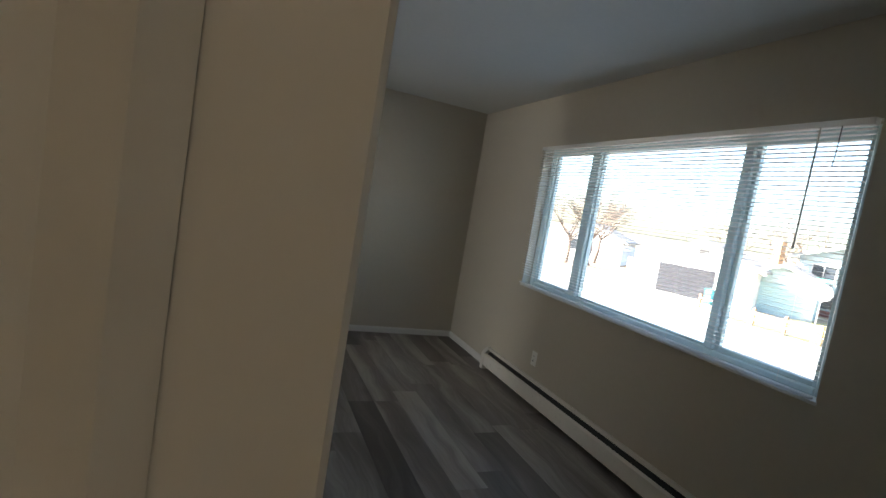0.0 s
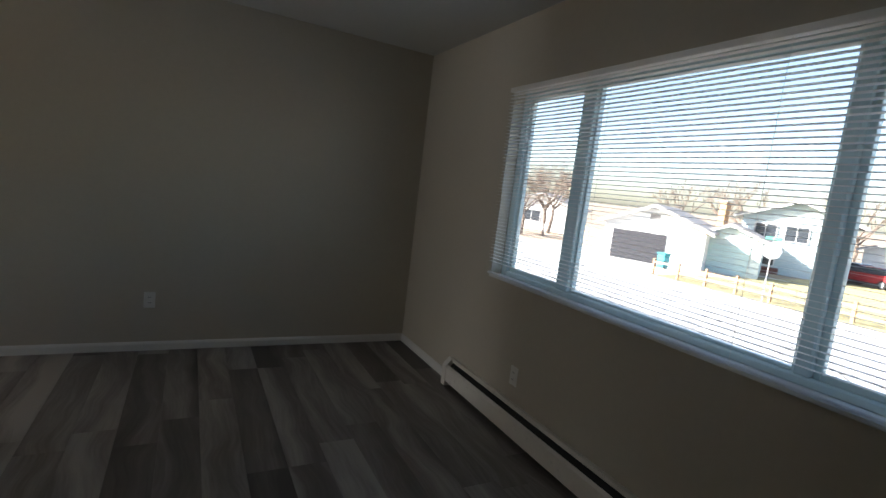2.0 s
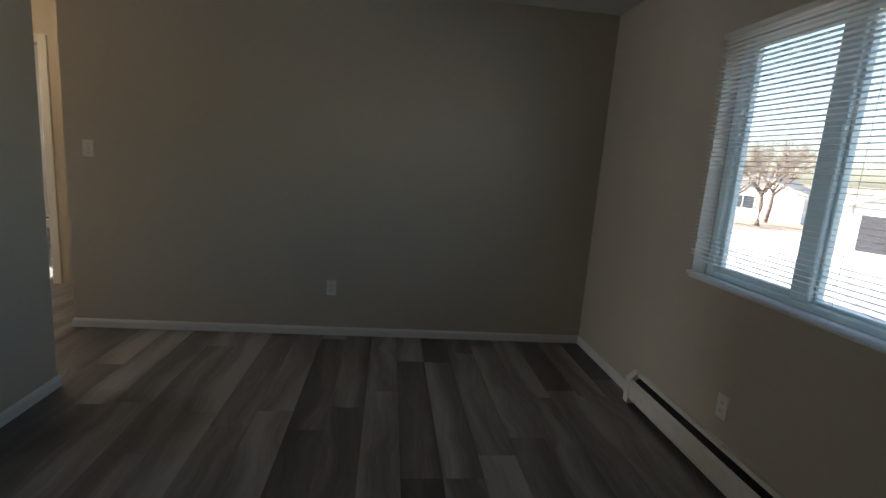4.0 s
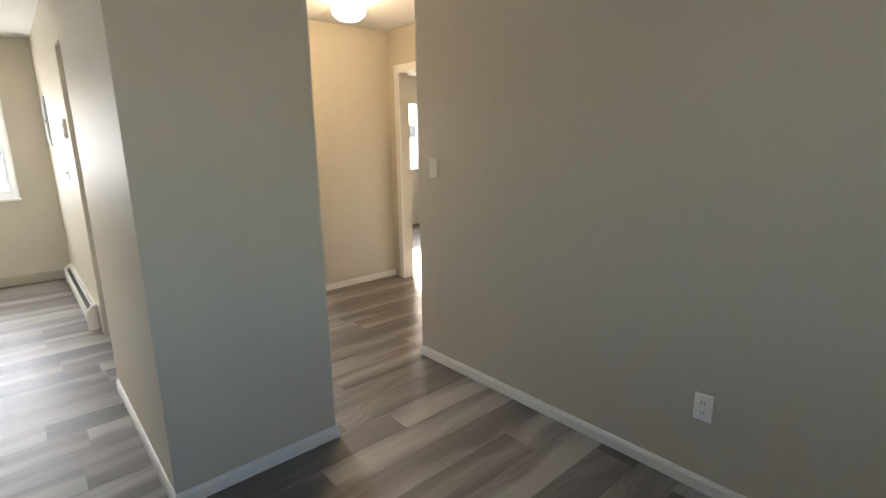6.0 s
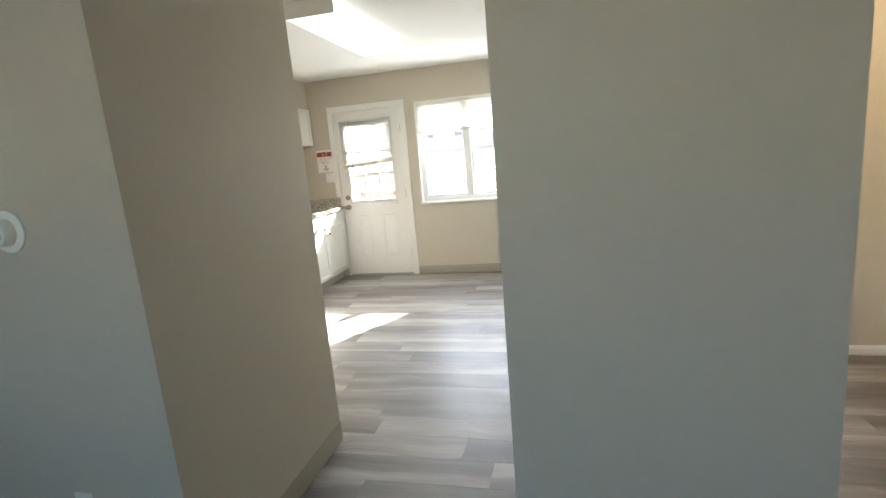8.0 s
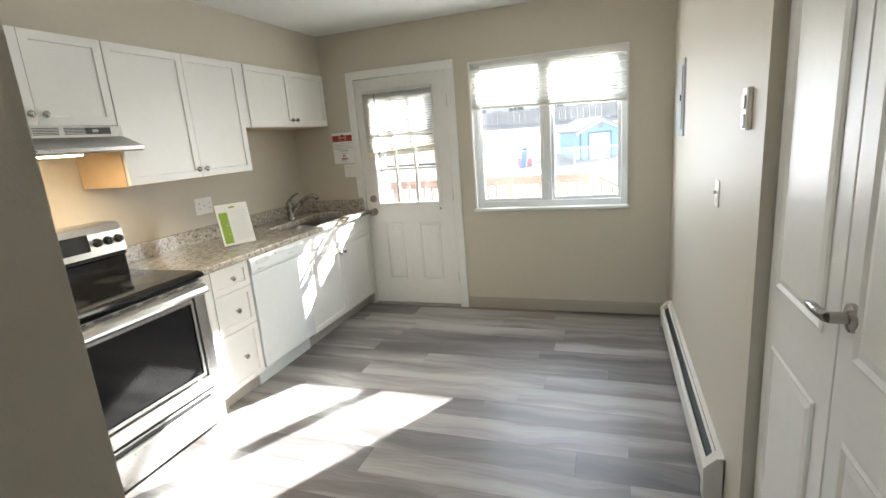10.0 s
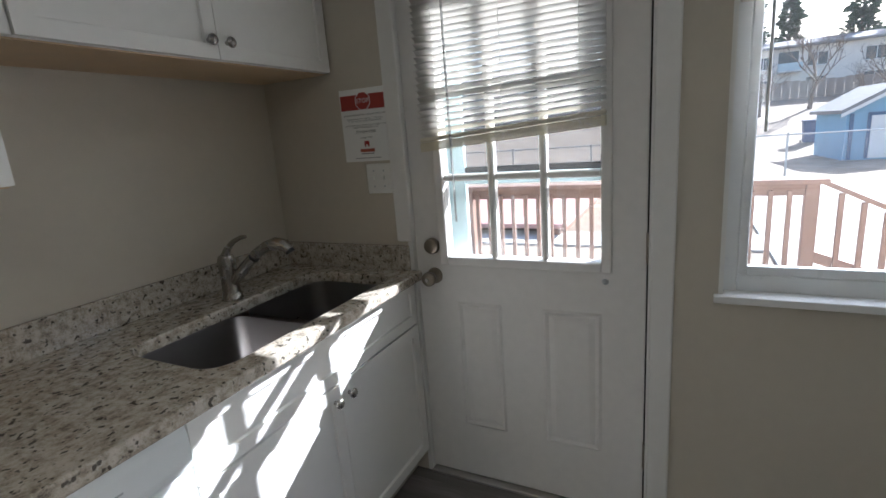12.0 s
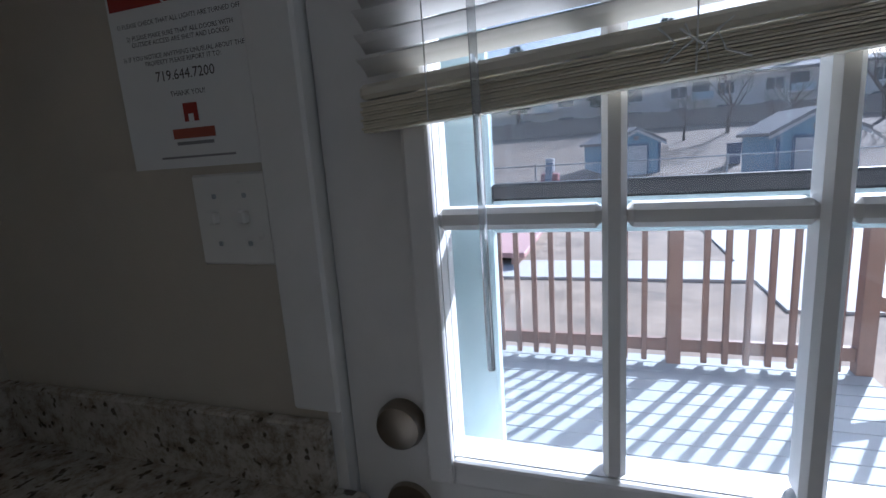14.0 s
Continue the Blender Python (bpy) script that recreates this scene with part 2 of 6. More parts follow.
def cyl(bm, p0, p1, r, seg=16, r2=None):
    p0, p1 = Vector(p0), Vector(p1)
    d = p1 - p0
    m = Matrix.Translation((p0 + p1) / 2) @ d.to_track_quat("Z", "Y").to_matrix().to_4x4()
    bmesh.ops.create_cone(bm, cap_ends=True, segments=seg, radius1=r, radius2=r if r2 is None else r2, depth=d.length, matrix=m)
    return bm


def lathe(bm, base, axis, profile, seg=20):
    """Turned shape: profile of (radius, distance along axis)."""
    q = Vector(axis).to_track_quat("Z", "Y").to_matrix().to_4x4()
    m = Matrix.Translation(base) @ q
    rings = []
    for r, h in profile:
        rings.append([bm.verts.new(m @ Vector((r * math.cos(2 * math.pi * k / seg), r * math.sin(2 * math.pi * k / seg), h))) for k in range(seg)])
    for a, b in zip(rings, rings[1:]):
        for k in range(seg):
            bm.faces.new((a[k], a[(k + 1) % seg], b[(k + 1) % seg], b[k]))
    bm.faces.new(list(reversed(rings[0])))
    bm.faces.new(rings[-1])
    return bm


def tube(bm, pts, r, seg=10):
    """A bent round bar through the points; r may be a list of radii."""
    pts = [Vector(p) for p in pts]
    rs = r if isinstance(r, (list, tuple)) else [r] * len(pts)
    rings = []
    for i, p in enumerate(pts):
        d = (pts[min(i + 1, len(pts) - 1)] - pts[max(i - 1, 0)]).normalized()
        q = d.to_track_quat("Z", "Y").to_matrix()
        rings.append([bm.verts.new(p + q @ Vector((rs[i] * math.cos(2 * math.pi * k / seg), rs[i] * math.sin(2 * math.pi * k / seg), 0))) for k in range(seg)])
    for a, b in zip(rings, rings[1:]):
        for k in range(seg):
            bm.faces.new((a[k], a[(k + 1) % seg], b[(k + 1) % seg], b[k]))
    bm.faces.new(list(reversed(rings[0])))
    bm.faces.new(rings[-1])
    return bm


def prism(bm, outline, axis, a0, a1):
    """An outline extruded along 'x', 'y' or 'z'. The outline gives the other two coordinates in order."""
    def at(p, a):
        return {"x": (a, p[0], p[1]), "y": (p[0], a, p[1]), "z": (p[0], p[1], a)}[axis]
    lo = [bm.verts.new(at(p, a0)) for p in outline]
    hi = [bm.verts.new(at(p, a1)) for p in outline]
    n = len(outline)
    bm.faces.new(lo)
    bm.faces.new(list(reversed(hi)))
    for k in range(n):
        bm.faces.new((lo[k], hi[k], hi[(k + 1) % n], lo[(k + 1) % n]))
    return bm


def B():
    return bmesh.new()


def finish(bm, mat, smooth=False):
    me = bpy.data.meshes.new("mesh")
    bmesh.ops.recalc_face_normals(bm, faces=bm.faces)
    if smooth:
        for f in bm.faces:
            f.smooth = True
    bm.to_mesh(me)
    bm.free()
    me.materials.append(mat)
    if smooth:
        me.set_sharp_from_angle(angle=radians(40))
    return me


def part(name, bm, mat, parent=None, label="", smooth=False):
    if parent is not None:
        bmesh.ops.translate(bm, verts=bm.verts, vec=-ORIGIN[parent])
    ob = new(name, finish(bm, mat, smooth))
    if parent is not None:
        ob.parent = parent
        ORIGIN[ob] = ORIGIN[parent]
    else:
        ORIGIN[ob] = Vector((0, 0, 0))
    if label:
        tagged(ob, label)
    return ob


def thing(name, at, label, category, group="", kind=""):
    ob = new(name)
    ob.location = at
    ob.empty_display_size = 0.1
    ORIGIN[ob] = Vector(at)
    return tagged(ob, label, category, group, kind)


def structure(name, bm, mat, label, category):
    return tagged(part(name, bm, mat), label, category, "", "structure")


def wall_x(bm, x0, x1, y0, y1, z0, z1, holes=()):
    """A wall whose faces look along x, with rectangular openings (y0, y1, z0, z1)."""
    ys = sorted({y0, y1, *(v for h in holes for v in h[:2])})
    zs = sorted({z0, z1, *(v for h in holes for v in h[2:])})
    for ya, yb in zip(ys, ys[1:]):
        run = None
        for za, zb in zip(zs, zs[1:]):
            cy, cz = (ya + yb) / 2, (za + zb) / 2
            if any(h[0] < cy < h[1] and h[2] < cz < h[3] for h in holes):
                if run:
                    box(bm, x0, x1, ya, yb, *run)
                run = None
            else:
                run = (run[0], zb) if run else (za, zb)
        if run:
            box(bm, x0, x1, ya, yb, *run)
    return bm


def wall_y(bm, y0, y1, x0, x1, z0, z1, holes=()):
    wall_x(bm, y0, y1, x0, x1, z0, z1, holes)
    for v in bm.verts:
        v.co = Vector((v.co.y, v.co.x, v.co.z))
    return bm


H = 2.44
# plan: living room faces
XE, YN, XP = 3.63, 5.71, 0.377          # window wall, long wall, wall with thermostat
KX, KS, KN = -4.235, 0.945, 4.155       # kitchen: door wall, cabinet wall, heater wall
HX, HN = -1.82, 6.755                   # hall: end wall, far wall
FW = (2.105, 4.45, 0.868, 2.02)           # front window opening
KW = (2.64, 3.85, 0.885, 2.07)          # kitchen window opening
KD = (1.575, 2.47, 0.0, 2.06)           # back door opening
# floor slab, walls, ceiling
structure("floor_slab", box(B(), -4.36, 3.76, 0.30, 9.6, -0.25, -0.0075), SUBFLOOR, "dark underlay below the vinyl planks", "floor")
structure("ceiling", box(B(), -4.36, 3.76, 0.30, 9.6, H, H + 0.12), CEIL, "matt white textured ceiling", "ceiling")
structure("wall_east", wall_x(B(), XE, XE + 0.16, 0.30, 5.83, 0, H, [FW]), WALL, "beige painted wall with a wide window", "wall")
structure("wall_north", wall_y(B(), YN, YN + 0.12, -0.071, XE, 0, H), WALL, "long bare beige painted wall", "wall")
structure("wall_south", wall_y(B(), 0.30, 0.42, 0.377, XE, 0, H, [(0.50, 1.46, 0, 2.06)]), WALL, "plain beige wall of the entry side", "wall")
structure("wall_thermostat", wall_x(B(), XP - 0.11, XP, 0.30, 3.075, 0, H, [(1.14, 2.16, 0, 2.05)]), WALL, "beige painted wall with a closet opening", "wall")
structure("wall_kitchen_return", wall_y(B(), 2.965, 3.075, -0.660, XP - 0.11, 0, H), WALL, "short beige wall beside the kitchen passage", "wall")
structure("wall_kitchen_east", wall_x(B(), -0.660, -0.550, 0.825, 2.965, 0, H), WALL, "beige kitchen end wall", "wall")
structure("wall_kitchen_south", wall_y(B(), KS - 0.12, KS, -4.36, -0.660, 0, H), WALL, "beige painted wall behind the counter", "wall")
structure("soffit", box(B(), KX, -0.660, KS, 1.285, 2.115, H), WALL, "beige painted soffit above the wall cabinets", "soffit")
structure("wall_kitchen_west", wall_x(B(), KX - 0.125, KX, 0.825, 4.275, 0, H, [KD, KW]), WALL, "beige painted wall with back door and window", "wall")
structure("wall_kitchen_north", wall_y(B(), KN, KN + 0.10, KX, -1.94, 0, H), WALL, "beige painted wall with the electrical panel", "wall")
structure("wall_closet_side", wall_y(B(), 4.094, 4.20, -0.95, XP - 0.10, 0, H), WALL, "beige wall beside the closet doors", "wall")
structure("wall_closet_head", box(B(), -1.94, -0.95, 4.155, 4.20, 2.05, H), WALL, "beige wall above the closet doors", "wall")
structure("wall_closet_back", box(B(), -1.94, -0.95, 4.30, 4.32, 0, 2.05), WALL, "plain back of the closet", "wall")
structure("wall_pier", wall_x(B(), XP - 0.10, XP, 4.094, 4.798, 0, H), WALL, "bluish-lit beige wall pier between two passages", "wall")
structure("wall_hall_south", wall_y(B(), 4.69, 4.798, HX, XP - 0.10, 0, H), WALL, "beige hall wall", "wall")
structure("wall_hall_end", wall_x(B(), HX - 0.11, HX, 4.30, HN, 0, H, [(4.94, 5.715, 0, 2.045)]), WALL, "warm beige hall wall with a doorway", "wall")
structure("wall_hall_far", wall_y(B(), HN, HN + 0.11, -4.36, 0.04, 0, H, [(-1.64, -0.86, 0, 2.045)]), WALL, "warm beige wall with a bedroom doorway", "wall")
structure("wall_hall_east", wall_x(B(), -0.071, 0.04, YN + 0.12, HN, 0, H), WALL, "beige hall wall", "wall")
structure("wall_bath_west", wall_x(B(), -4.36, -4.24, 4.30, HN, 0, H, [(5.0, 5.9, 1.0, 1.95)]), WALL, "pale wall with a small window", "wall")
structure("wall_bed_west", wall_x(B(), -4.36, -4.24, HN + 0.11, 9.6, 0, H, [(8.0, 9.1, 0.95, 2.0)]), WALL, "beige bedroom wall with a window", "wall")
structure("wall_bed_east", wall_x(B(), 0.04, 0.16, HN + 0.11, 9.6, 0, H), WALL, "beige bedroom wall", "wall")
structure("wall_bed_north", wall_y(B(), 9.48, 9.6, -4.24, 0.04, 0, H), WALL, "beige bedroom wall", "wall")
# unseen vestibule, added to enclose the warm lamp behind the start position
structure("wall_vestibule", wall_y(B(), -0.80, -0.70, 0.28, 1.80, 0, H), WALL, "plain beige wall closing the added, unseen vestibule", "wall")
structure("wall_vestibule_west", box(B(), 0.28, 0.40, -0.70, 0.30, 0, H), WALL, "plain beige side wall of the added, unseen vestibule", "wall")
structure("wall_vestibule_east", box(B(), 1.68, 1.80, -0.70, 0.30, 0, H), WALL, "plain beige side wall of the added, unseen vestibule", "wall")
structure("vestibule_floor", box(B(), 0.28, 1.80, -0.80, 0.30, -0.25, -0.004), SUBFLOOR, "dark floor of the added, unseen vestibule", "floor")
structure("vestibule_ceiling", box(B(), 0.28, 1.80, -0.80, 0.30, H, H + 0.12), CEIL, "matt white ceiling of the added, unseen vestibule", "ceiling")
structure("wall_closet_inner", box(B(), -0.550, XP - 0.11, 0.825, 0.945, 0, H), WALL, "plain closet wall", "wall")

# ---- trim and fixtures ----


def baseboard(bm, p0, p1, into, h=0.062, t=0.013):
    """Moulded board along the wall from p0 to p1; into: the way it stands out from the wall."""
    p0, p1, n = Vector((*p0, 0)), Vector((*p1, 0)), Vector((*into, 0))
    prof = [(0, 0), (t, 0), (t, h * 0.72), (t * 0.75, h * 0.84), (t * 0.35, h * 0.97), (0, h)]
    a = [bm.verts.new(p0 + n * d + Vector((0, 0, z))) for d, z in prof]
    b = [bm.verts.new(p1 + n * d + Vector((0, 0, z))) for d, z in prof]
    k = len(prof)
    for i in range(k):
        bm.faces.new((a[i], b[i], b[(i + 1) % k], a[(i + 1) % k]))
    bm.faces.new(a)
    bm.faces.new(list(reversed(b)))
    return bm


def base_run(name, runs, mat, label, h=0.062, t=0.013):
    bm = B()
    for p0, p1, n in runs:
        baseboard(bm, p0, p1, n, h, t)
    return structure(name, bm, mat, label, "baseboard")


base_run("baseboard_north", [((-0.071, YN), (XE, YN), (0, -1))], TRIM, "white moulded baseboard along the long wall")
base_run("baseboard_east", [((XE, 4.80), (XE, YN - 0.013), (-1, 0))], TRIM, "white moulded baseboard below the window")
base_run("baseboard_pier", [((XP, 4.094), (XP, 4.811), (1, 0)), ((-1.80, 4.798), (XP, 4.798), (0, 1))], TRIM, "white moulded baseboard round the wall pier")
base_run("baseboard_pier_side", [((-0.93, 4.094), (XP + 0.013, 4.094), (0, -1))], TRIM, "white moulded baseboard beside the closet")
base_run("baseboard_hall", [((HX, 5.80), (HX, HN), (1, 0)), ((-0.071, YN - 0.013), (-0.071, HN), (-1, 0))], TRIM, "white moulded baseboard in the hall")
base_run("baseboard_thermostat", [((XP, 2.23), (XP, 3.075), (1, 0)), ((XP, 0.42), (XP, 1.06), (1, 0))], TRIM, "white moulded baseboard under the thermostat")
base_run("cove_base_return", [((-0.66, 3.075), (XP, 3.075), (0, 1))], COVE, "taupe vinyl cove base at the passage", 0.10, 0.006)
base_run("cove_base_kitchen", [((KX, 2.52), (KX, KN), (1, 0))], COVE, "taupe vinyl cove base under the kitchen window", 0.10, 0.006)


def casing_x(name, x, side, y0, y1, ztop, mat, label, w=0.068, t=0.016, z_left=0.0, parent=None):
    """Flat door casing on a wall that looks along x, round an opening y0..y1; side: +1 or -1, the way it stands out."""
    xa, xb = sorted((x, x + side * t))
    bm = B()
    box(bm, xa, xb, y0 - w, y0, z_left, ztop, 0.004)
    box(bm, xa, xb, y1, y1 + w, 0, ztop, 0.004)
    box(bm, xa, xb, y0 - w, y1 + w, ztop, ztop + w, 0.004)
    return structure(name, bm, mat, label, "trim")


casing_x("trim_back_door", KX, 1, 1.603, 2.452, 2.044, TRIM, "white door casing round the back door", z_left=1.025)
casing_x("trim_hall_door", HX, 1, 4.94, 5.715, 2.045, TRIM, "white door casing in the hall", 0.07)
casing_x("trim_closet", XP, 1, 1.14, 2.16, 2.05, TRIM, "white door casing of the entry closet", 0.07)
bm = B()
for xa, xb, za, zb in ((-1.71, -1.64, 0, 2.115), (-0.86, -0.79, 0, 2.115), (-1.64, -0.86, 2.045, 2.115)):
    box(bm, xa, xb, HN - 0.016, HN, za, zb, 0.004)
structure("trim_bedroom_door", bm, TRIM, "white door casing of the bedroom doorway", "trim")
bm = B()
box(bm, KX - 0.125, KX, 1.575, 1.595, 0, 2.06)
box(bm, KX - 0.125, KX, 2.445, 2.47, 0, 2.06)
box(bm, KX - 0.125, KX, 1.595, 2.445, 2.046, 2.06)
structure("back_door_frame", bm, TRIM, "white painted back door frame", "door frame")
# black strip that stands for the dark shaded gap beside the hinges
structure("weatherstrip", box(B(), KX - 0.075, KX - 0.0235, 2.4385, 2.4445, 0.014, 2.045), BLACKP, "black strip painting the shade in the back door's hinge-side gap", "weatherstrip")
structure("threshold", box(B(), KX - 0.125, KX + 0.01, 1.595, 2.445, -0.004, 0.012, 0.004), plain("aluminium_threshold", (0.45, 0.43, 0.40), 0.4, 0.9), "worn metal threshold under the back door", "threshold")


def panel_face(bm, x, side, y0, y1, z0, z1, depth=0.007, border=0.022):
    """Moulded panel on a face that looks along x: a sunk frame with a raised field."""
    def ring(y0, y1, z0, z1, d):
        return [bm.verts.new((x + side * d, y, z)) for y, z in ((y0, z0), (y1, z0), (y1, z1), (y0, z1))]
    a = ring(y0, y1, z0, z1, 0.0015)
    b = ring(y0 + border * 0.4, y1 - border * 0.4, z0 + border * 0.4, z1 - border * 0.4, depth * 0.9)
    c = ring(y0 + border, y1 - border, z0 + border, z1 - border, 0.001)
    d = ring(y0 + border * 1.9, y1 - border * 1.9, z0 + border * 1.9, z1 - border * 1.9, 0.005)
    for p, q in ((a, b), (b, c), (c, d)):
        for k in range(4):
            bm.faces.new((p[k], p[(k + 1) % 4], q[(k + 1) % 4], q[k]))
    bm.faces.new(d)
    return bm


def knob(bm, base, axis, r=0.016):
    return lathe(bm, base, axis, [(r * 0.45, 0), (r * 0.4, 0.010), (r * 0.8, 0.014), (r, 0.018), (r, 0.022), (r * 0.75, 0.027), (r * 0.3, 0.029)], 16)


# back door with nine panes
def back_door():
    d = thing("door_1", (-4.28, 2.02, 0), "white steel back door with nine panes and closed blind", "door", kind="structure")
    xf, xb = -4.256, -4.300
    Y0, Y1 = 1.598, 2.4375
    gy, gz = (1.738, 1.926, 2.112, 2.300), (0.965, 1.262, 1.560, 1.858)
    bm = B()
    wall_x(bm, xb, xf, Y0, Y1, 0.016, 2.042, [(gy[0], gy[3], gz[0], gz[3])])
    for ya, yb in ((1.760, 1.940), (2.096, 2.300)):
        panel_face(bm, xf, 1, ya, yb, 0.25, 0.785)
    part("leaf", bm, DOORW, d)
    bm = B()
    w = 0.034
    for ya, yb, za, zb in ((gy[0] - w, gy[0], gz[0] - w, gz[3] + w), (gy[3], gy[3] + w, gz[0] - w, gz[3] + w), (gy[0], gy[3], gz[0] - w, gz[0]), (gy[0], gy[3], gz[3], gz[3] + w)):
        box(bm, xf - 0.001, xf + 0.013, ya, yb, za, zb, 0.005, 2)
    part("glazing_frame", bm, DOORW, d)
    for k in (1, 2):
        part("muntin", box(B(), -4.290, xf + 0.006, gy[k] - 0.012, gy[k] + 0.012, gz[0], gz[3], 0.006), DOORW, d)
    for k in (1, 2):
        for a in range(3):
            part("muntin", box(B(), -4.289, xf + 0.005, gy[a] + (0.012 if a else 0), gy[a + 1] - (0.012 if a < 2 else 0), gz[k] - 0.012, gz[k] + 0.012, 0.006), DOORW, d)
    for a in range(3):
        for c in range(3):
            g = part("pane", box(B(), -4.281, -4.277, gy[a], gy[a + 1], gz[c], gz[c + 1]), DOORG, d)
            g.visible_shadow = False
    for z in (1.80, 1.02, 0.27):
        bm = B()
        cyl(bm, (xf + 0.008, 2.447, z - 0.05), (xf + 0.008, 2.447, z + 0.05), 0.008, 10)
        box(bm, xf, xf + 0.003, 2.436, 2.447, z - 0.05, z + 0.05)
        part("hinge", bm, DARKNI, d)
    bm = B()
    lathe(bm, (xf, 1.672, 1.005), (1, 0, 0), [(0.031, 0), (0.032, 0.012), (0.028, 0.022), (0.019, 0.024)], 24)
    part("deadbolt", bm, DARKNI, d, "aged nickel deadbolt", True)
    bm = B()
    lathe(bm, (xf, 1.672, 0.885), (1, 0, 0), [(0.032, 0), (0.031, 0.008), (0.014, 0.012), (0.012, 0.032), (0.024, 0.040), (0.029, 0.052), (0.027, 0.064), (0.016, 0.071)], 24)
    k = part("door_knob", bm, DARKNI, d, "aged nickel round knob", True)
    part("lock_cylinder", cyl(B(), (xf + 0.069, 1.672, 0.885), (xf + 0.075, 1.672, 0.885), 0.009, 12), NICKEL, k)
    bm = B()
    lathe(bm, (xf, 2.312, 0.90), (1, 0, 0), [(0.011, 0), (0.009, 0.004), (0.005, 0.016), (0.003, 0.018)], 10)
    part("door_viewer_stub", bm, GREYM, d, "grey screw-in stop")


back_door()


def tilted(bm, y_pivot, slope):
    for v in bm.verts:
        v.co.z += (v.co.y - y_pivot) * slope


def door_blind():
    y0, y1, x = 1.674, 2.318, -4.229
    d = thing("door_blind", (x, 2.0, 1.93), "white mini blind hanging crooked, lower part bunched", "blind")
    part("headrail", box(B(), x - 0.022, x + 0.012, y0, y1, 1.915, 1.942, 0.003), DSLAT, d)
    n = 23
    for k in range(n):
        z = 1.905 - k * 0.0195
        s = 0.0 if k < 6 else 0.072 * ((k - 6) / (n - 7)) ** 1.3
        zc = z
        bm = B()
        a = 0.0068
        pts = [(-0.0125, -a), (0.0, 0.002), (0.0125, a)]
        rows = [[bm.verts.new((x + px, yy, zc + pz)) for px, pz in pts] for yy in (y0, y1)]
        low = [[bm.verts.new((x + px, yy, zc + pz - 0.0012)) for px, pz in pts] for yy in (y0, y1)]
        for q in (rows, low):
            for i in range(2):
                bm.faces.new((q[0][i], q[1][i], q[1][i + 1], q[0][i + 1]))
        for i in range(2):
            for e in (0, 1):
                bm.faces.new((rows[e][i], rows[e][i + 1], low[e][i + 1], low[e][i]))
        for i in (0, 2):
            bm.faces.new((rows[0][i], rows[1][i], low[1][i], low[0][i]))
        tilted(bm, y1, s)
        part("slat", bm, DSLAT, d)
    aged = plain("aged_slat", (0.74, 0.68, 0.52), 0.45)
    for k in range(11):
        o = 0.0015 * math.sin(k * 2.3)
        bm = box(B(), x - 0.0125 + o, x + 0.0125 + o, y0 + 0.001 * (k % 3), y1 - 0.001 * (k % 2), 1.4375 - k * 0.0029, 1.4397 - k * 0.0029)
        tilted(bm, y1, 0.072)
        part("bunched_slat", bm, aged, d)
    bm = box(B(), x - 0.014, x + 0.014, y0, y1, 1.442, 1.457, 0.004)
    tilted(bm, y1, 0.072)
    part("bottom_rail", bm, plain("aged_rail", (0.76, 0.71, 0.58), 0.4), d)
    for y in (1.75, 1.99, 2.24):
        zl = 1.41 + (y - y1) * 0.072
        part("ladder_cord", tube(B(), [(x + 0.014, y, 1.915), (x + 0.015, y + 0.002, 1.65), (x + 0.016, y, zl)], 0.0009, 5), PLATE, d)
    for y in (1.99, 2.24):
        zc = 1.435 + (y - y1) * 0.072
        pts = [(x + 0.018, y - 0.03 + 0.06 * k / 14 + 0.010 * math.sin(k * 1.9), zc + 0.016 * math.sin(k * 1.1 + y)) for k in range(15)]
        part("cord_knot", tube(B(), pts, 0.0011, 5), PLATE, d, "tangled ivory cord")
    m, nt, b = material("clear_acrylic")
    b.inputs["Base Color"].default_value = (0.85, 0.87, 0.88, 1)
    b.inputs["Roughness"].default_value = 0.08
    b.inputs["Transmission Weight"].default_value = 0.75
    part("tilt_wand", tube(B(), [(x + 0.022, 1.80, 1.912), (x + 0.026, 1.802, 1.5), (x + 0.026, 1.804, 1.11)], 0.0042, 8), m, d, "clear acrylic wand", True)


door_blind()

STORM = plain("pale_aluminium_storm_frame", (0.56, 0.70, 0.72), 0.4, vary=0.06)


def screen_material():
    m, nt, b = material("insect_screen")
    out = nt.nodes["Material Output"]
    tr = nt.nodes.new("ShaderNodeBsdfTransparent")
    mx = nt.nodes.new("ShaderNodeMixShader")
    mx.inputs[0].default_value = 0.28
    b.inputs["Base Color"].default_value = (0.10, 0.11, 0.12, 1)
    nt.links.new(tr.outputs[0], mx.inputs[1])
    nt.links.new(b.outputs[0], mx.inputs[2])
    nt.links.new(mx.outputs[0], out.inputs[0])
    return m


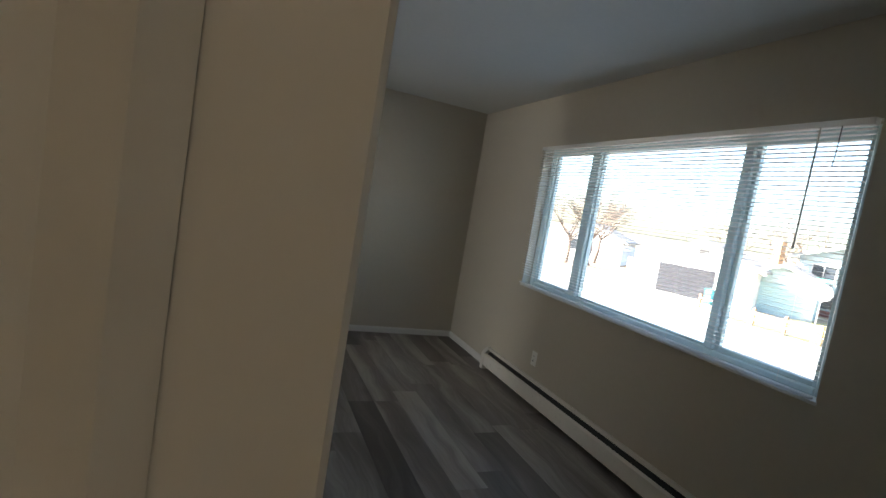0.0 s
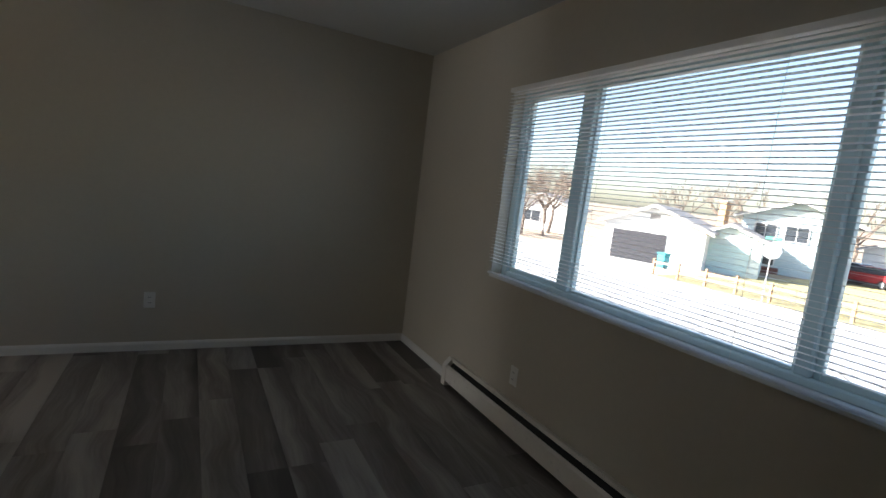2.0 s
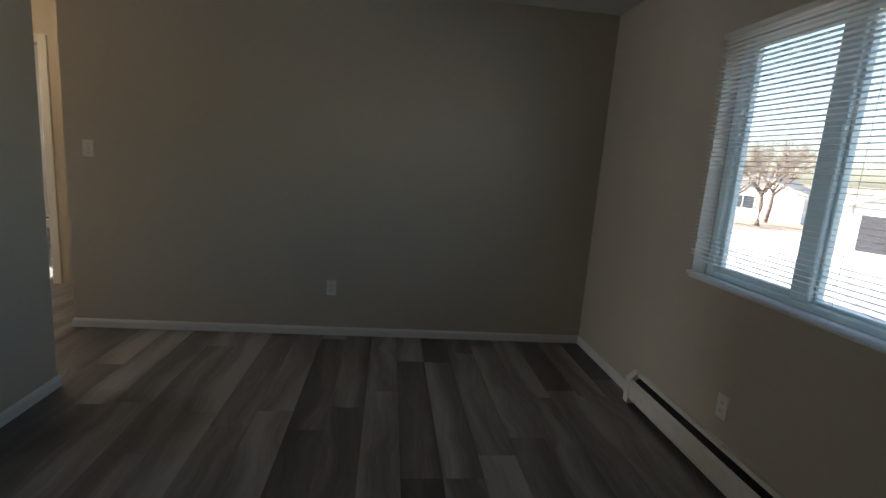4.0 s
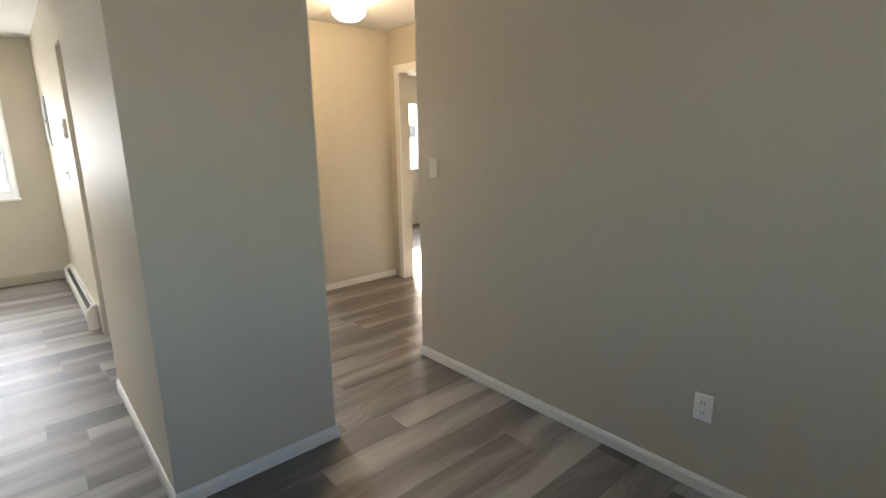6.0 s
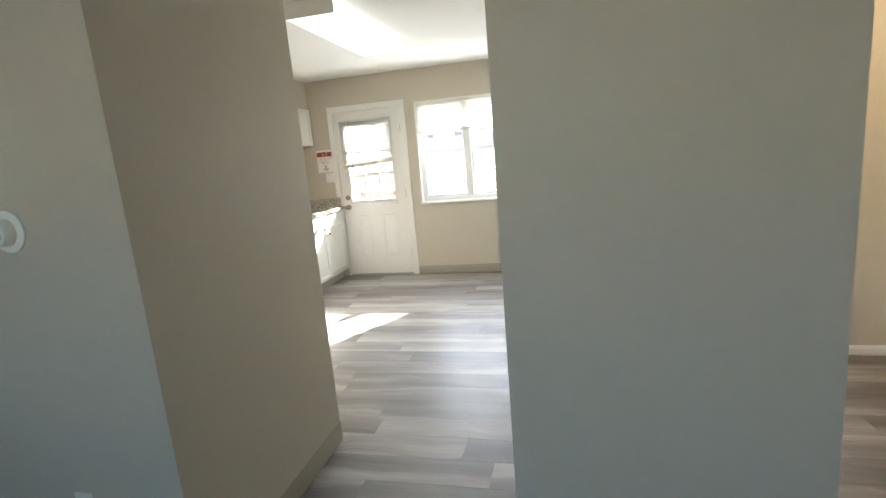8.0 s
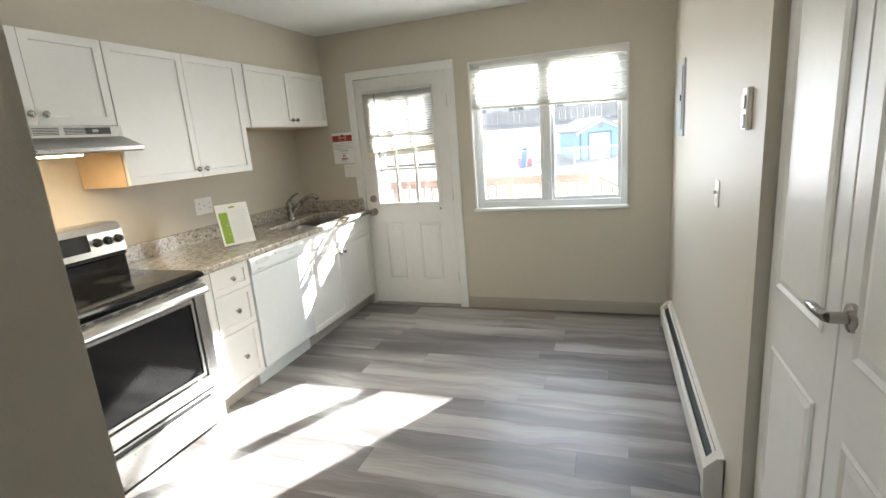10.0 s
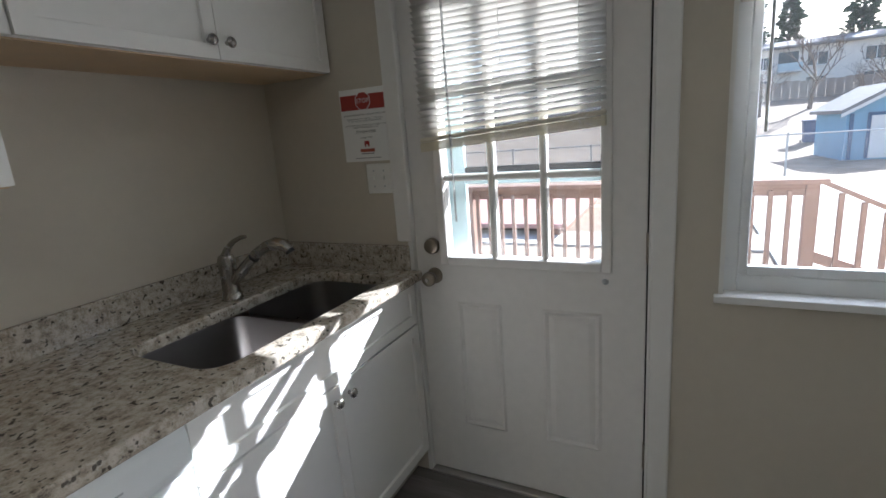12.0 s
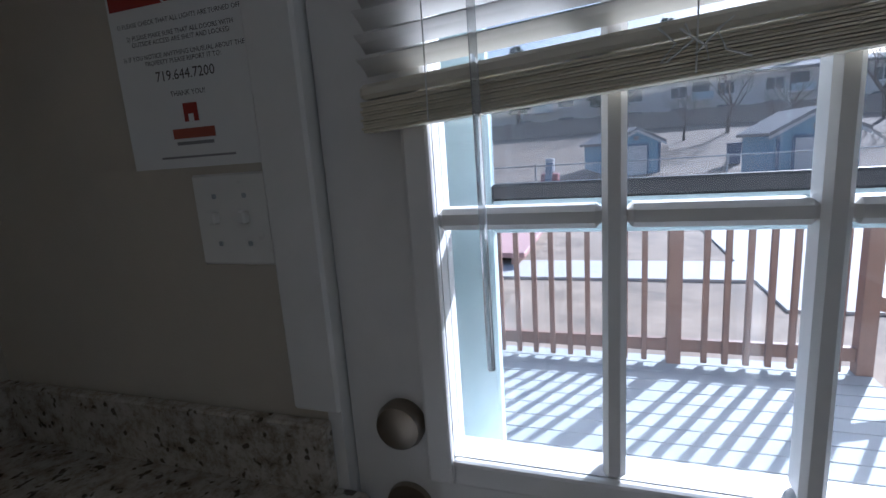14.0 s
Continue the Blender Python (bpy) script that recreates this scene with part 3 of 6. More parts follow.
def storm_door():
    d = thing("storm_door", (-4.39, 2.02, 0), "pale aluminium storm door with screen and glass", "storm door", kind="structure")
    xa, xb = -4.405, -4.375
    part("hinge_stile", box(B(), xa, xb, 1.605, 1.772, 0.0, 2.06, 0.004), STORM, d)
    part("latch_stile", box(B(), xa, xb, 2.335, 2.45, 0.0, 2.06, 0.004), STORM, d)
    part("bottom_rail", box(B(), xa, xb, 1.772, 2.335, 0.0, 0.16, 0.004), STORM, d)
    part("top_rail", box(B(), xa, xb, 1.772, 2.335, 1.93, 2.06, 0.004), STORM, d)
    part("middle_rail", box(B(), xa, xb, 1.772, 2.335, 1.225, 1.268, 0.004), STORM, d)
    part("sash_bar", box(B(), xa + 0.004, xb - 0.004, 1.772, 2.335, 1.268, 1.290, 0.003), BLACKP, d, "dark weathered sash bar")
    s = part("screen", box(B(), -4.392, -4.390, 1.772, 2.335, 1.29, 1.93), screen_material(), d, "fine grey insect screen")
    s.visible_shadow = False
    g = part("pane", box(B(), -4.392, -4.388, 1.772, 2.335, 0.16, 1.225), GLASS, d)
    g.visible_shadow = False
    bm = B()
    box(bm, xb, xb + 0.012, 1.64, 1.69, 1.05, 1.11, 0.004)
    cyl(bm, (xb + 0.012, 1.665, 1.09), (xb + 0.03, 1.665, 1.09), 0.007, 10)
    part("latch_box", bm, VINYL, d, "white plastic latch")


storm_door()


# kitchen slider window
def kitchen_window():
    y0, y1, z0, z1 = KW
    w = thing("window_2", (-4.31, 3.245, z0), "white vinyl sliding window with a deep sill", "window", kind="structure")
    xa, xb = -4.345, -4.285
    bm = B()
    box(bm, xb, KX + 0.002, y0, y0 + 0.012, z0, z1)
    box(bm, xb, KX + 0.002, y1 - 0.012, y1, z0, z1)
    box(bm, xb, KX + 0.002, y0 + 0.012, y1 - 0.012, z1 - 0.012, z1)
    part("jamb_lining", bm, TRIM, w)
    part("window_sill", box(B(), xb, KX + 0.022, y0 - 0.012, y1 + 0.012, z0 - 0.018, z0 + 0.006, 0.004, 2), TRIM, w)
    for n, a in (("frame_left", (y0, y0 + 0.05, z0, z1)), ("frame_right", (y1 - 0.05, y1, z0, z1)), ("frame_bottom", (y0 + 0.05, y1 - 0.05, z0, z0 + 0.055)), ("frame_top", (y0 + 0.05, y1 - 0.05, z1 - 0.05, z1))):
        part(n, box(B(), xa, xb, *a, 0.004), VINYL, w)
    part("meeting_stile", box(B(), xa + 0.004, xb + 0.006, 3.215, 3.275, z0 + 0.055, z1 - 0.05, 0.005), VINYL, w)
    for ya, yb, x in ((y0 + 0.05, 3.215, -4.298), (3.275, y1 - 0.05, -4.322)):
        bm = B()
        for q in ((ya, ya + 0.026, z0 + 0.055, z1 - 0.05), (yb - 0.026, yb, z0 + 0.055, z1 - 0.05), (ya + 0.026, yb - 0.026, z0 + 0.055, z0 + 0.082), (ya + 0.026, yb - 0.026, z1 - 0.077, z1 - 0.05)):
            box(bm, x - 0.012, x + 0.012, *q, 0.003)
        s = part("sash", bm, VINYL, w)
        g = part("pane", box(B(), x - 0.003, x + 0.003, ya + 0.026, yb - 0.026, z0 + 0.082, z1 - 0.077), HAZED, s)
        g.visible_shadow = False
    bm = box(B(), -4.281, -4.268, 3.232, 3.258, z0 + 0.16, z0 + 0.20, 0.004)
    part("sash_latch", bm, VINYL, w)
    x, ya, yb = -4.262, y0 + 0.016, y1 - 0.016
    d = thing("kitchen_window_blind", (x, 3.24, 2.05), "white mini blind drawn a third of the way down", "blind")
    part("headrail", box(B(), x - 0.015, x + 0.015, ya, yb, 2.032, 2.057, 0.003), SLAT, d)
    for k in range(14):
        z = 2.022 - k * 0.0205
        bm = box(B(), x - 0.0125, x + 0.0125, ya, yb, z - 0.0008, z + 0.0008)
        for v in bm.verts:
            v.co.z += (v.co.x - x) * 0.45
        tilted(bm, ya, -0.028 * k / 14)
        part("slat", bm, SLAT, d)
    for k in range(7):
        bm = box(B(), x - 0.0125, x + 0.0125, ya + 0.001 * (k % 2), yb, 1.748 - k * 0.004, 1.7505 - k * 0.004)
        tilted(bm, ya, -0.028)
        part("bunched_slat", bm, SLAT, d)
    bm = box(B(), x - 0.014, x + 0.014, ya, yb, 1.703, 1.720, 0.004)
    tilted(bm, ya, -0.028)
    part("bottom_rail", bm, plain("bottom_rail_cream", (0.72, 0.68, 0.58), 0.4), d)
    part("tilt_wand", tube(B(), [(x + 0.020, ya + 0.075, 2.03), (x + 0.022, ya + 0.075, 1.70), (x + 0.022, ya + 0.076, 1.36)], 0.0045, 8), VINYL, d)
    for y in (ya + 0.12, 3.245, yb - 0.12):
        part("ladder_cord", tube(B(), [(x + 0.014, y, 2.03), (x + 0.015, y, 1.72)], 0.001, 5), PLATE, d)


kitchen_window()


# wide front window with its blind
# white vinyl with the cyan cast of the backlight put into its colour
SASHW = plain("backlight_tinted_vinyl_frame", (0.64, 0.77, 0.77), 0.3, vary=0.04)


def front_window():
    y0, y1, z0, z1 = FW
    w = thing("window_1", (3.74, 3.265, z0), "wide white vinyl window with three panes", "window", kind="structure")
    xa, xb = 3.705, 3.775
    zb = z0 + 0.034
    part("window_sill", box(B(), XE - 0.012, xa, y0 - 0.006, y1 + 0.006, z0 - 0.014, z0 + 0.004, 0.004, 2), TRIM, w)
    for n, a in (("frame_left", (y1 - 0.055, y1, z0, z1)), ("frame_right", (y0, y0 + 0.055, z0, z1)), ("frame_bottom", (y0 + 0.055, y1 - 0.055, z0, zb)), ("frame_top", (y0 + 0.055, y1 - 0.055, z1 - 0.035, z1))):
        part(n, box(B(), xa, xb, *a, 0.006), SASHW, w)
    posts = ((2.690, 0.026), (3.875, 0.045))
    for yc, half in posts:
        part("mullion", box(B(), xa - 0.004, xb, yc - half, yc + half, zb, z1 - 0.035, 0.006), SASHW, w)
    spans = ((y0 + 0.055, 2.664), (2.716, 3.830), (3.920, y1 - 0.055))
    for k, (ya, yb) in enumerate(spans):
        bm = B()
        t = 0.024 if k != 1 else 0.014
        for q in ((ya, ya + t, zb, z1 - 0.035), (yb - t, yb, zb, z1 - 0.035), (ya + t, yb - t, zb, zb + t), (ya + t, yb - t, z1 - 0.035 - t, z1 - 0.035)):
            box(bm, 3.725, 3.755, *q, 0.003)
        s = part("sash", bm, SASHW, w)
        g = part("pane", box(B(), 3.738, 3.742, ya + t, yb - t, zb + t, z1 - 0.035 - t), GLASS, s)
        g.visible_shadow = False
    x, ya, yb = 3.608, y0 + 0.004, y1 - 0.004
    d = thing("front_window_blind", (x, 3.265, z1), "white mini blind lowered with open slats", "blind")
    part("headrail", box(B(), x - 0.018, x + 0.018, ya, yb, z1 - 0.03, z1 - 0.002, 0.003), SLAT, d)
    for k in range(50):
        z = z1 - 0.045 - k * 0.0208
        bm = box(B(), x - 0.0125, x + 0.0125, ya, yb, z - 0.0005, z + 0.0005)
        for v in bm.verts:
            v.co.z += (v.co.x - x) * (-0.06)
        part("slat", bm, SLAT, d)
    part("bottom_rail", box(B(), x - 0.013, x + 0.013, ya, yb, z0 + 0.008, z0 + 0.022, 0.004), SLAT, d)
    for y in (ya + 0.14, 2.86, 3.62, yb - 0.14):
        part("ladder_cord", tube(B(), [(x - 0.014, y, z1 - 0.03), (x - 0.014, y, z0 + 0.02)], 0.0009, 5), PLATE, d)
    part("tilt_wand", tube(B(), [(x - 0.024, 2.30, z1 - 0.03), (x - 0.026, 2.30, z1 - 0.55)], 0.004, 8), PLATE, d)
    part("lift_cord", tube(B(), [(x - 0.022, 2.22, z1 - 0.03), (x - 0.024, 2.22, z1 - 0.16), (x - 0.024, 2.225, z1 - 0.20)], 0.0022, 6), BLACKP, d, "dark cord with a tassel")


front_window()


# ---- cabinets: fronts look along +y ----
def shaker(bm, x0, x1, z0, z1, yf, t=0.02, stile=0.058, recess=0.009):
    box(bm, x0, x1, yf - t, yf, z0, z1)
    bm.faces.ensure_lookup_table()
    front = [f for f in bm.faces if f.normal.y > 0.9 or all(abs(v.co.y - yf) < 1e-6 for v in f.verts)]
    r = bmesh.ops.inset_individual(bm, faces=front, thickness=stile)
    r2 = bmesh.ops.inset_individual(bm, faces=front, thickness=0.004)
    for f in front:
        for v in f.verts:
            v.co.y -= recess
    return bm


def cabinet_door(parent, x0, x1, z0, z1, yf, knob_at=None, name="cabinet_door", stile=0.058):
    d = part(name, shaker(B(), x0 + 0.0015, x1 - 0.0015, z0 + 0.0015, z1 - 0.0015, yf, stile=stile), CABW, parent)
    if knob_at:
        part("knob", knob(B(), (knob_at[0], yf, knob_at[1]), (0, 1, 0)), NICKEL, d, "satin nickel knob", True)
    return d


def wall_cabinet(x0, x1, z0, label, split, fill_left=0.0, fill_right=0.0, veneer=False):
    c = thing("wall_cabinet", ((x0 + x1) / 2, KS, z0), label, "cabinet", "kitchen wall cabinets")
    part("body", box(B(), x0 + 0.001, x1 - 0.001, KS + 0.001, 1.283, z0, 2.113), CABW, c)
    part("underside", box(B(), x0 + 0.002, x1 - 0.002, KS + 0.002, 1.28, z0 - 0.004, z0 - 0.0005), MAPLE, c, "bare maple underside")
    if fill_right:
        part("filler_strip", box(B(), x0, x0 + fill_right, 1.284, 1.296, z0, 2.113, 0.002), CABW, c)
    if fill_left:
        part("filler_strip", box(B(), x1 - fill_left, x1, 1.284, 1.296, z0, 2.113, 0.002), CABW, c)
    if veneer:
        part("side_panel", box(B(), x1 + 0.0005, x1 + 0.004, KS + 0.002, 1.282, z0 - 0.003, 1.69), MAPLE, c, "bare maple side panel")
    cabinet_door(c, x0 + fill_right, split, z0, 2.112, 1.305, (split - 0.032, z0 + 0.05))
    cabinet_door(c, split, x1 - fill_left, z0, 2.112, 1.305, (split + 0.032, z0 + 0.05))
    return c


wall_cabinet(-2.185, -1.430, 1.695, "short white shaker wall cabinet over the range hood", -1.81)
wall_cabinet(-3.150, -2.190, 1.380, "tall white shaker wall cabinet with two doors", -2.685, veneer=True)
wall_cabinet(-4.225, -3.155, 1.680, "short white shaker wall cabinet over the sink", -3.72, fill_left=0.06)
wall_cabinet(-1.425, -0.85, 1.380, "white shaker wall cabinet beside the range hood", -1.14)

YF = 1.590


def base_body(x0, x1, label, top=0.868):
    c = thing("base_cabinet", ((x0 + x1) / 2, 1.2, 0), label, "cabinet", "kitchen base cabinets")
    part("body", box(B(), x0 + 0.001, x1 - 0.001, KS + 0.001, 1.570, 0.105, top), CABW, c)
    part("toe_kick", box(B(), x0 + 0.001, x1 - 0.001, KS + 0.05, 1.520, 0, 0.104), plain("toe_kick_grey", (0.45, 0.42, 0.37), 0.5), c, "grey vinyl toe kick")
    return c


c = base_body(-2.624, -2.228, "white shaker drawer base with three drawers")
part("filler_strip", box(B(), -2.316, -2.229, 1.571, YF - 0.004, 0.105, 0.866, 0.002), CABW, c)
for za, zb in ((0.706, 0.864), (0.462, 0.703), (0.110, 0.459)):
    cabinet_door(c, -2.622, -2.316, za, zb, YF, (-2.469, (za + zb) / 2), "drawer_front", 0.05)
c = base_body(-4.230, -3.212, "white shaker sink base with two doors", 0.66)
cabinet_door(c, -4.226, -3.214, 0.690, 0.864, YF, None, "false_front", 0.055)
cabinet_door(c, -4.226, -3.720, 0.110, 0.686, YF, (-3.755, 0.635))
cabinet_door(c, -3.720, -3.214, 0.110, 0.686, YF, (-3.685, 0.635))
c = base_body(-1.428, -0.85, "white shaker base cabinet beside the range")
cabinet_door(c, -1.426, -0.852, 0.690, 0.864, YF, (-1.14, 0.777), "drawer_front", 0.05)
cabinet_door(c, -1.426, -0.852, 0.110, 0.686, YF, (-0.90, 0.64))


def dishwasher():
    x0, x1 = -3.207, -2.629
    d = thing("dishwasher", (-2.918, 1.2, 0), "white built-in dishwasher under the granite counter", "dishwasher")
    part("tub", box(B(), x0, x1, KS + 0.02, 1.560, 0.10, 0.866), DW, d)
    part("door_panel", box(B(), x0 + 0.003, x1 - 0.003, 1.561, 1.600, 0.125, 0.752, 0.006, 2), DW, d)
    bm = B()
    prism(bm, [(1.561, 0.757), (1.600, 0.757), (1.604, 0.775), (1.604, 0.835), (1.596, 0.864), (1.561, 0.864)], "x", x0 + 0.003, x1 - 0.003)
    c = part("control_panel", bm, DW, d)
    for k in range(5):
        part("vent_slot", box(B(), -2.80, -2.685, 1.603, 1.6055, 0.842 - k * 0.006, 0.8445 - k * 0.006), GREYM, c)
    part("latch_handle", box(B(), -2.96, -2.87, 1.603, 1.612, 0.833, 0.848, 0.003), DW, c)
    part("badge", box(B(), -2.735, -2.685, 1.6035, 1.606, 0.778, 0.783), GREYM, c, "grey maker's badge")
    part("indicator_marks", box(B(), -3.06, -3.01, 1.6035, 1.605, 0.80, 0.804), GREYM, c)
    part("toe_panel", box(B(), x0, x1, 1.50, 1.530, 0, 0.122), DW, d)


dishwasher()


# granite worktop with sink
SX0, SX1, SY0, SY1 = -4.135, -3.335, 1.170, 1.548


def worktop(x0, x1, hole, name, label):
    t = thing(name, ((x0 + x1) / 2, 1.3, 0.87), label, "countertop")
    z0, z1, yb, yf = 0.870, 0.908, KS + 0.001, 1.626
    bm = B()
    if hole:
        hx0, hx1, hy0, hy1 = hole
        o = [(x0, yb), (x1, yb), (x1, yf), (x0, yf)]
        r, s = 0.075, 8
        i = []
        for cx, cy, a0 in ((hx0 + r, hy0 + r, 180), (hx1 - r, hy0 + r, 270), (hx1 - r, hy1 - r, 0), (hx0 + r, hy1 - r, 90)):
            i += [(cx + r * math.cos(radians(a0 + 90 * q / (s - 1))), cy + r * math.sin(radians(a0 + 90 * q / (s - 1)))) for q in range(s)]
        ot, ob_, it, ib = ([bm.verts.new((*p, z)) for p in ps] for ps, z in ((o, z1), (o, z0), (i, z1), (i, z0)))
        m = len(i)
        for k in range(4):
            n = (k + 1) % 4
            for q in range(s - 1):
                bm.faces.new((ot[k], it[k * s + q + 1], it[k * s + q]))
                bm.faces.new((ob_[k], ib[k * s + q], ib[k * s + q + 1]))
            bm.faces.new((ot[k], ot[n], it[n * s], it[k * s + s - 1]))
            bm.faces.new((ob_[k], ib[k * s + s - 1], ib[n * s], ob_[n]))
            bm.faces.new((ot[k], ob_[k], ob_[n], ot[n]))
        for k in range(m):
            bm.faces.new((it[k], it[(k + 1) % m], ib[(k + 1) % m], ib[k]))
        front = [e for e in bm.edges if all(abs(v.co.y - yf) < 1e-6 for v in e.verts) and abs(e.verts[0].co.x - e.verts[1].co.x) > 0.1]
        rim = [e for e in bm.edges if all(v in it for v in e.verts)]
        bmesh.ops.bevel(bm, geom=front + rim, offset=0.007, segments=3, affect="EDGES", profile=0.5, clamp_overlap=True)
    else:
        box(bm, x0, x1, yb, yf, z0, z1, 0.005, 2)
    part("slab", bm, GRANITE, t)
    part("backsplash", box(B(), x0, x1, KS + 0.0005, KS + 0.021, z1, 1.008, 0.003), GRANITE, t)
    return t


t = worktop(-4.233, -2.222, (SX0, SX1, SY0, SY1), "countertop", "speckled beige and brown granite worktop over the cabinets")
part("side_splash", box(B(), -4.2345, -4.214, KS + 0.022, 1.580, 0.908, 1.008, 0.003), GRANITE, t)
worktop(-1.436, -0.85, None, "countertop", "short speckled granite worktop beside the range")


# darker copy of the steel: the shade inside the bowls is in its colour
BOWL = plain("shaded_bowl_stainless", (0.36, 0.345, 0.335), 0.30, 1.0, grain=12, vary=0.06)


def sink():
    s = thing("kitchen_sink", (-3.75, 1.34, 0.70), "undermount stainless double bowl sink in the granite worktop", "sink")
    for x0, x1 in ((SX0 - 0.004, -3.750), (-3.722, SX1 + 0.004)):
        bm = B()
        ring = []
        y0, y1 = SY0 - 0.004, SY1 + 0.004
        for inset, z, rad in ((0, 0.869, 0.055), (0.004, 0.80, 0.055), (0.014, 0.715, 0.06), (0.045, 0.692, 0.05), (0.10, 0.688, 0.02)):
            loop = []
            for cx, cy, a0 in ((x1 - inset - rad, y1 - inset - rad, 0), (x0 + inset + rad, y1 - inset - rad, 90), (x0 + inset + rad, y0 + inset + rad, 180), (x1 - inset - rad, y0 + inset + rad, 270)):
                for k in range(6):
                    a = radians(a0 + 18 * k)
                    loop.append(bm.verts.new((cx + rad * math.cos(a), cy + rad * math.sin(a), z)))
            ring.append(loop)
        for a, b in zip(ring, ring[1:]):
            n = len(a)
            for k in range(n):
                bm.faces.new((a[k], a[(k + 1) % n], b[(k + 1) % n], b[k]))
        bm.faces.new(ring[-1])
        bowl = part("bowl", bm, BOWL, s, "brushed steel bowl", True)
        bm = B()
        cx, cy = (x0 + x1) / 2, (y0 + y1) / 2
        lathe(bm, (cx, cy, 0.6885), (0, 0, 1), [(0.045, 0), (0.043, 0.004), (0.030, 0.003), (0.012, 0.006)], 20)
        part("drain", bm, NICKEL, bowl, "steel basket drain", True)
    part("bowl_divider", box(B(), -3.751, -3.721, SY0, SY1, 0.815, 0.838, 0.006, 2), STEEL, s)
    bm = B()
    x, y, z = -3.772, 1.108, 0.908
    f = thing("faucet", (x, y, z), "satin nickel pull-out kitchen faucet beside the sink", "faucet")
    lathe(bm, (x, y, z), (0, 0, 1), [(0.037, 0), (0.037, 0.004), (0.034, 0.010), (0.030, 0.030), (0.0285, 0.075), (0.030, 0.115), (0.031, 0.140), (0.026, 0.156), (0.013, 0.163)], 24)
    part("faucet_body", bm, NICKEL, f, "", True)
    pts = [(x - 0.22 * d, y + 0.975 * d, z + h) for d, h in ((0.0, 0.050), (0.04, 0.085), (0.085, 0.128), (0.125, 0.162), (0.165, 0.185), (0.205, 0.196), (0.237, 0.190), (0.252, 0.172))]
    spout = part("spout", tube(B(), pts, [0.020, 0.0195, 0.0185, 0.018, 0.019, 0.0215, 0.0215, 0.018], 16), NICKEL, f, "", True)
    part("spray_ring", tube(B(), [(x - 0.0240, y + 0.1065, z + 0.1465), (x - 0.0258, y + 0.1145, z + 0.1532)], 0.0192, 16), BLACKP, spout)
    part("spray_face", tube(B(), [(x - 0.0555, y + 0.246, z + 0.172), (x - 0.0565, y + 0.2505, z + 0.164)], 0.0165, 14), BLACKP, spout, "dark spray face")
    pts = [(x, y, z + 0.158), (x - 0.002, y + 0.014, z + 0.182), (x - 0.006, y + 0.044, z + 0.207), (x - 0.010, y + 0.080, z + 0.222), (x - 0.013, y + 0.100, z + 0.224)]
    part("lever", tube(B(), pts, [0.015, 0.0115, 0.009, 0.0075, 0.006], 12), NICKEL, f, "", True)


sink()


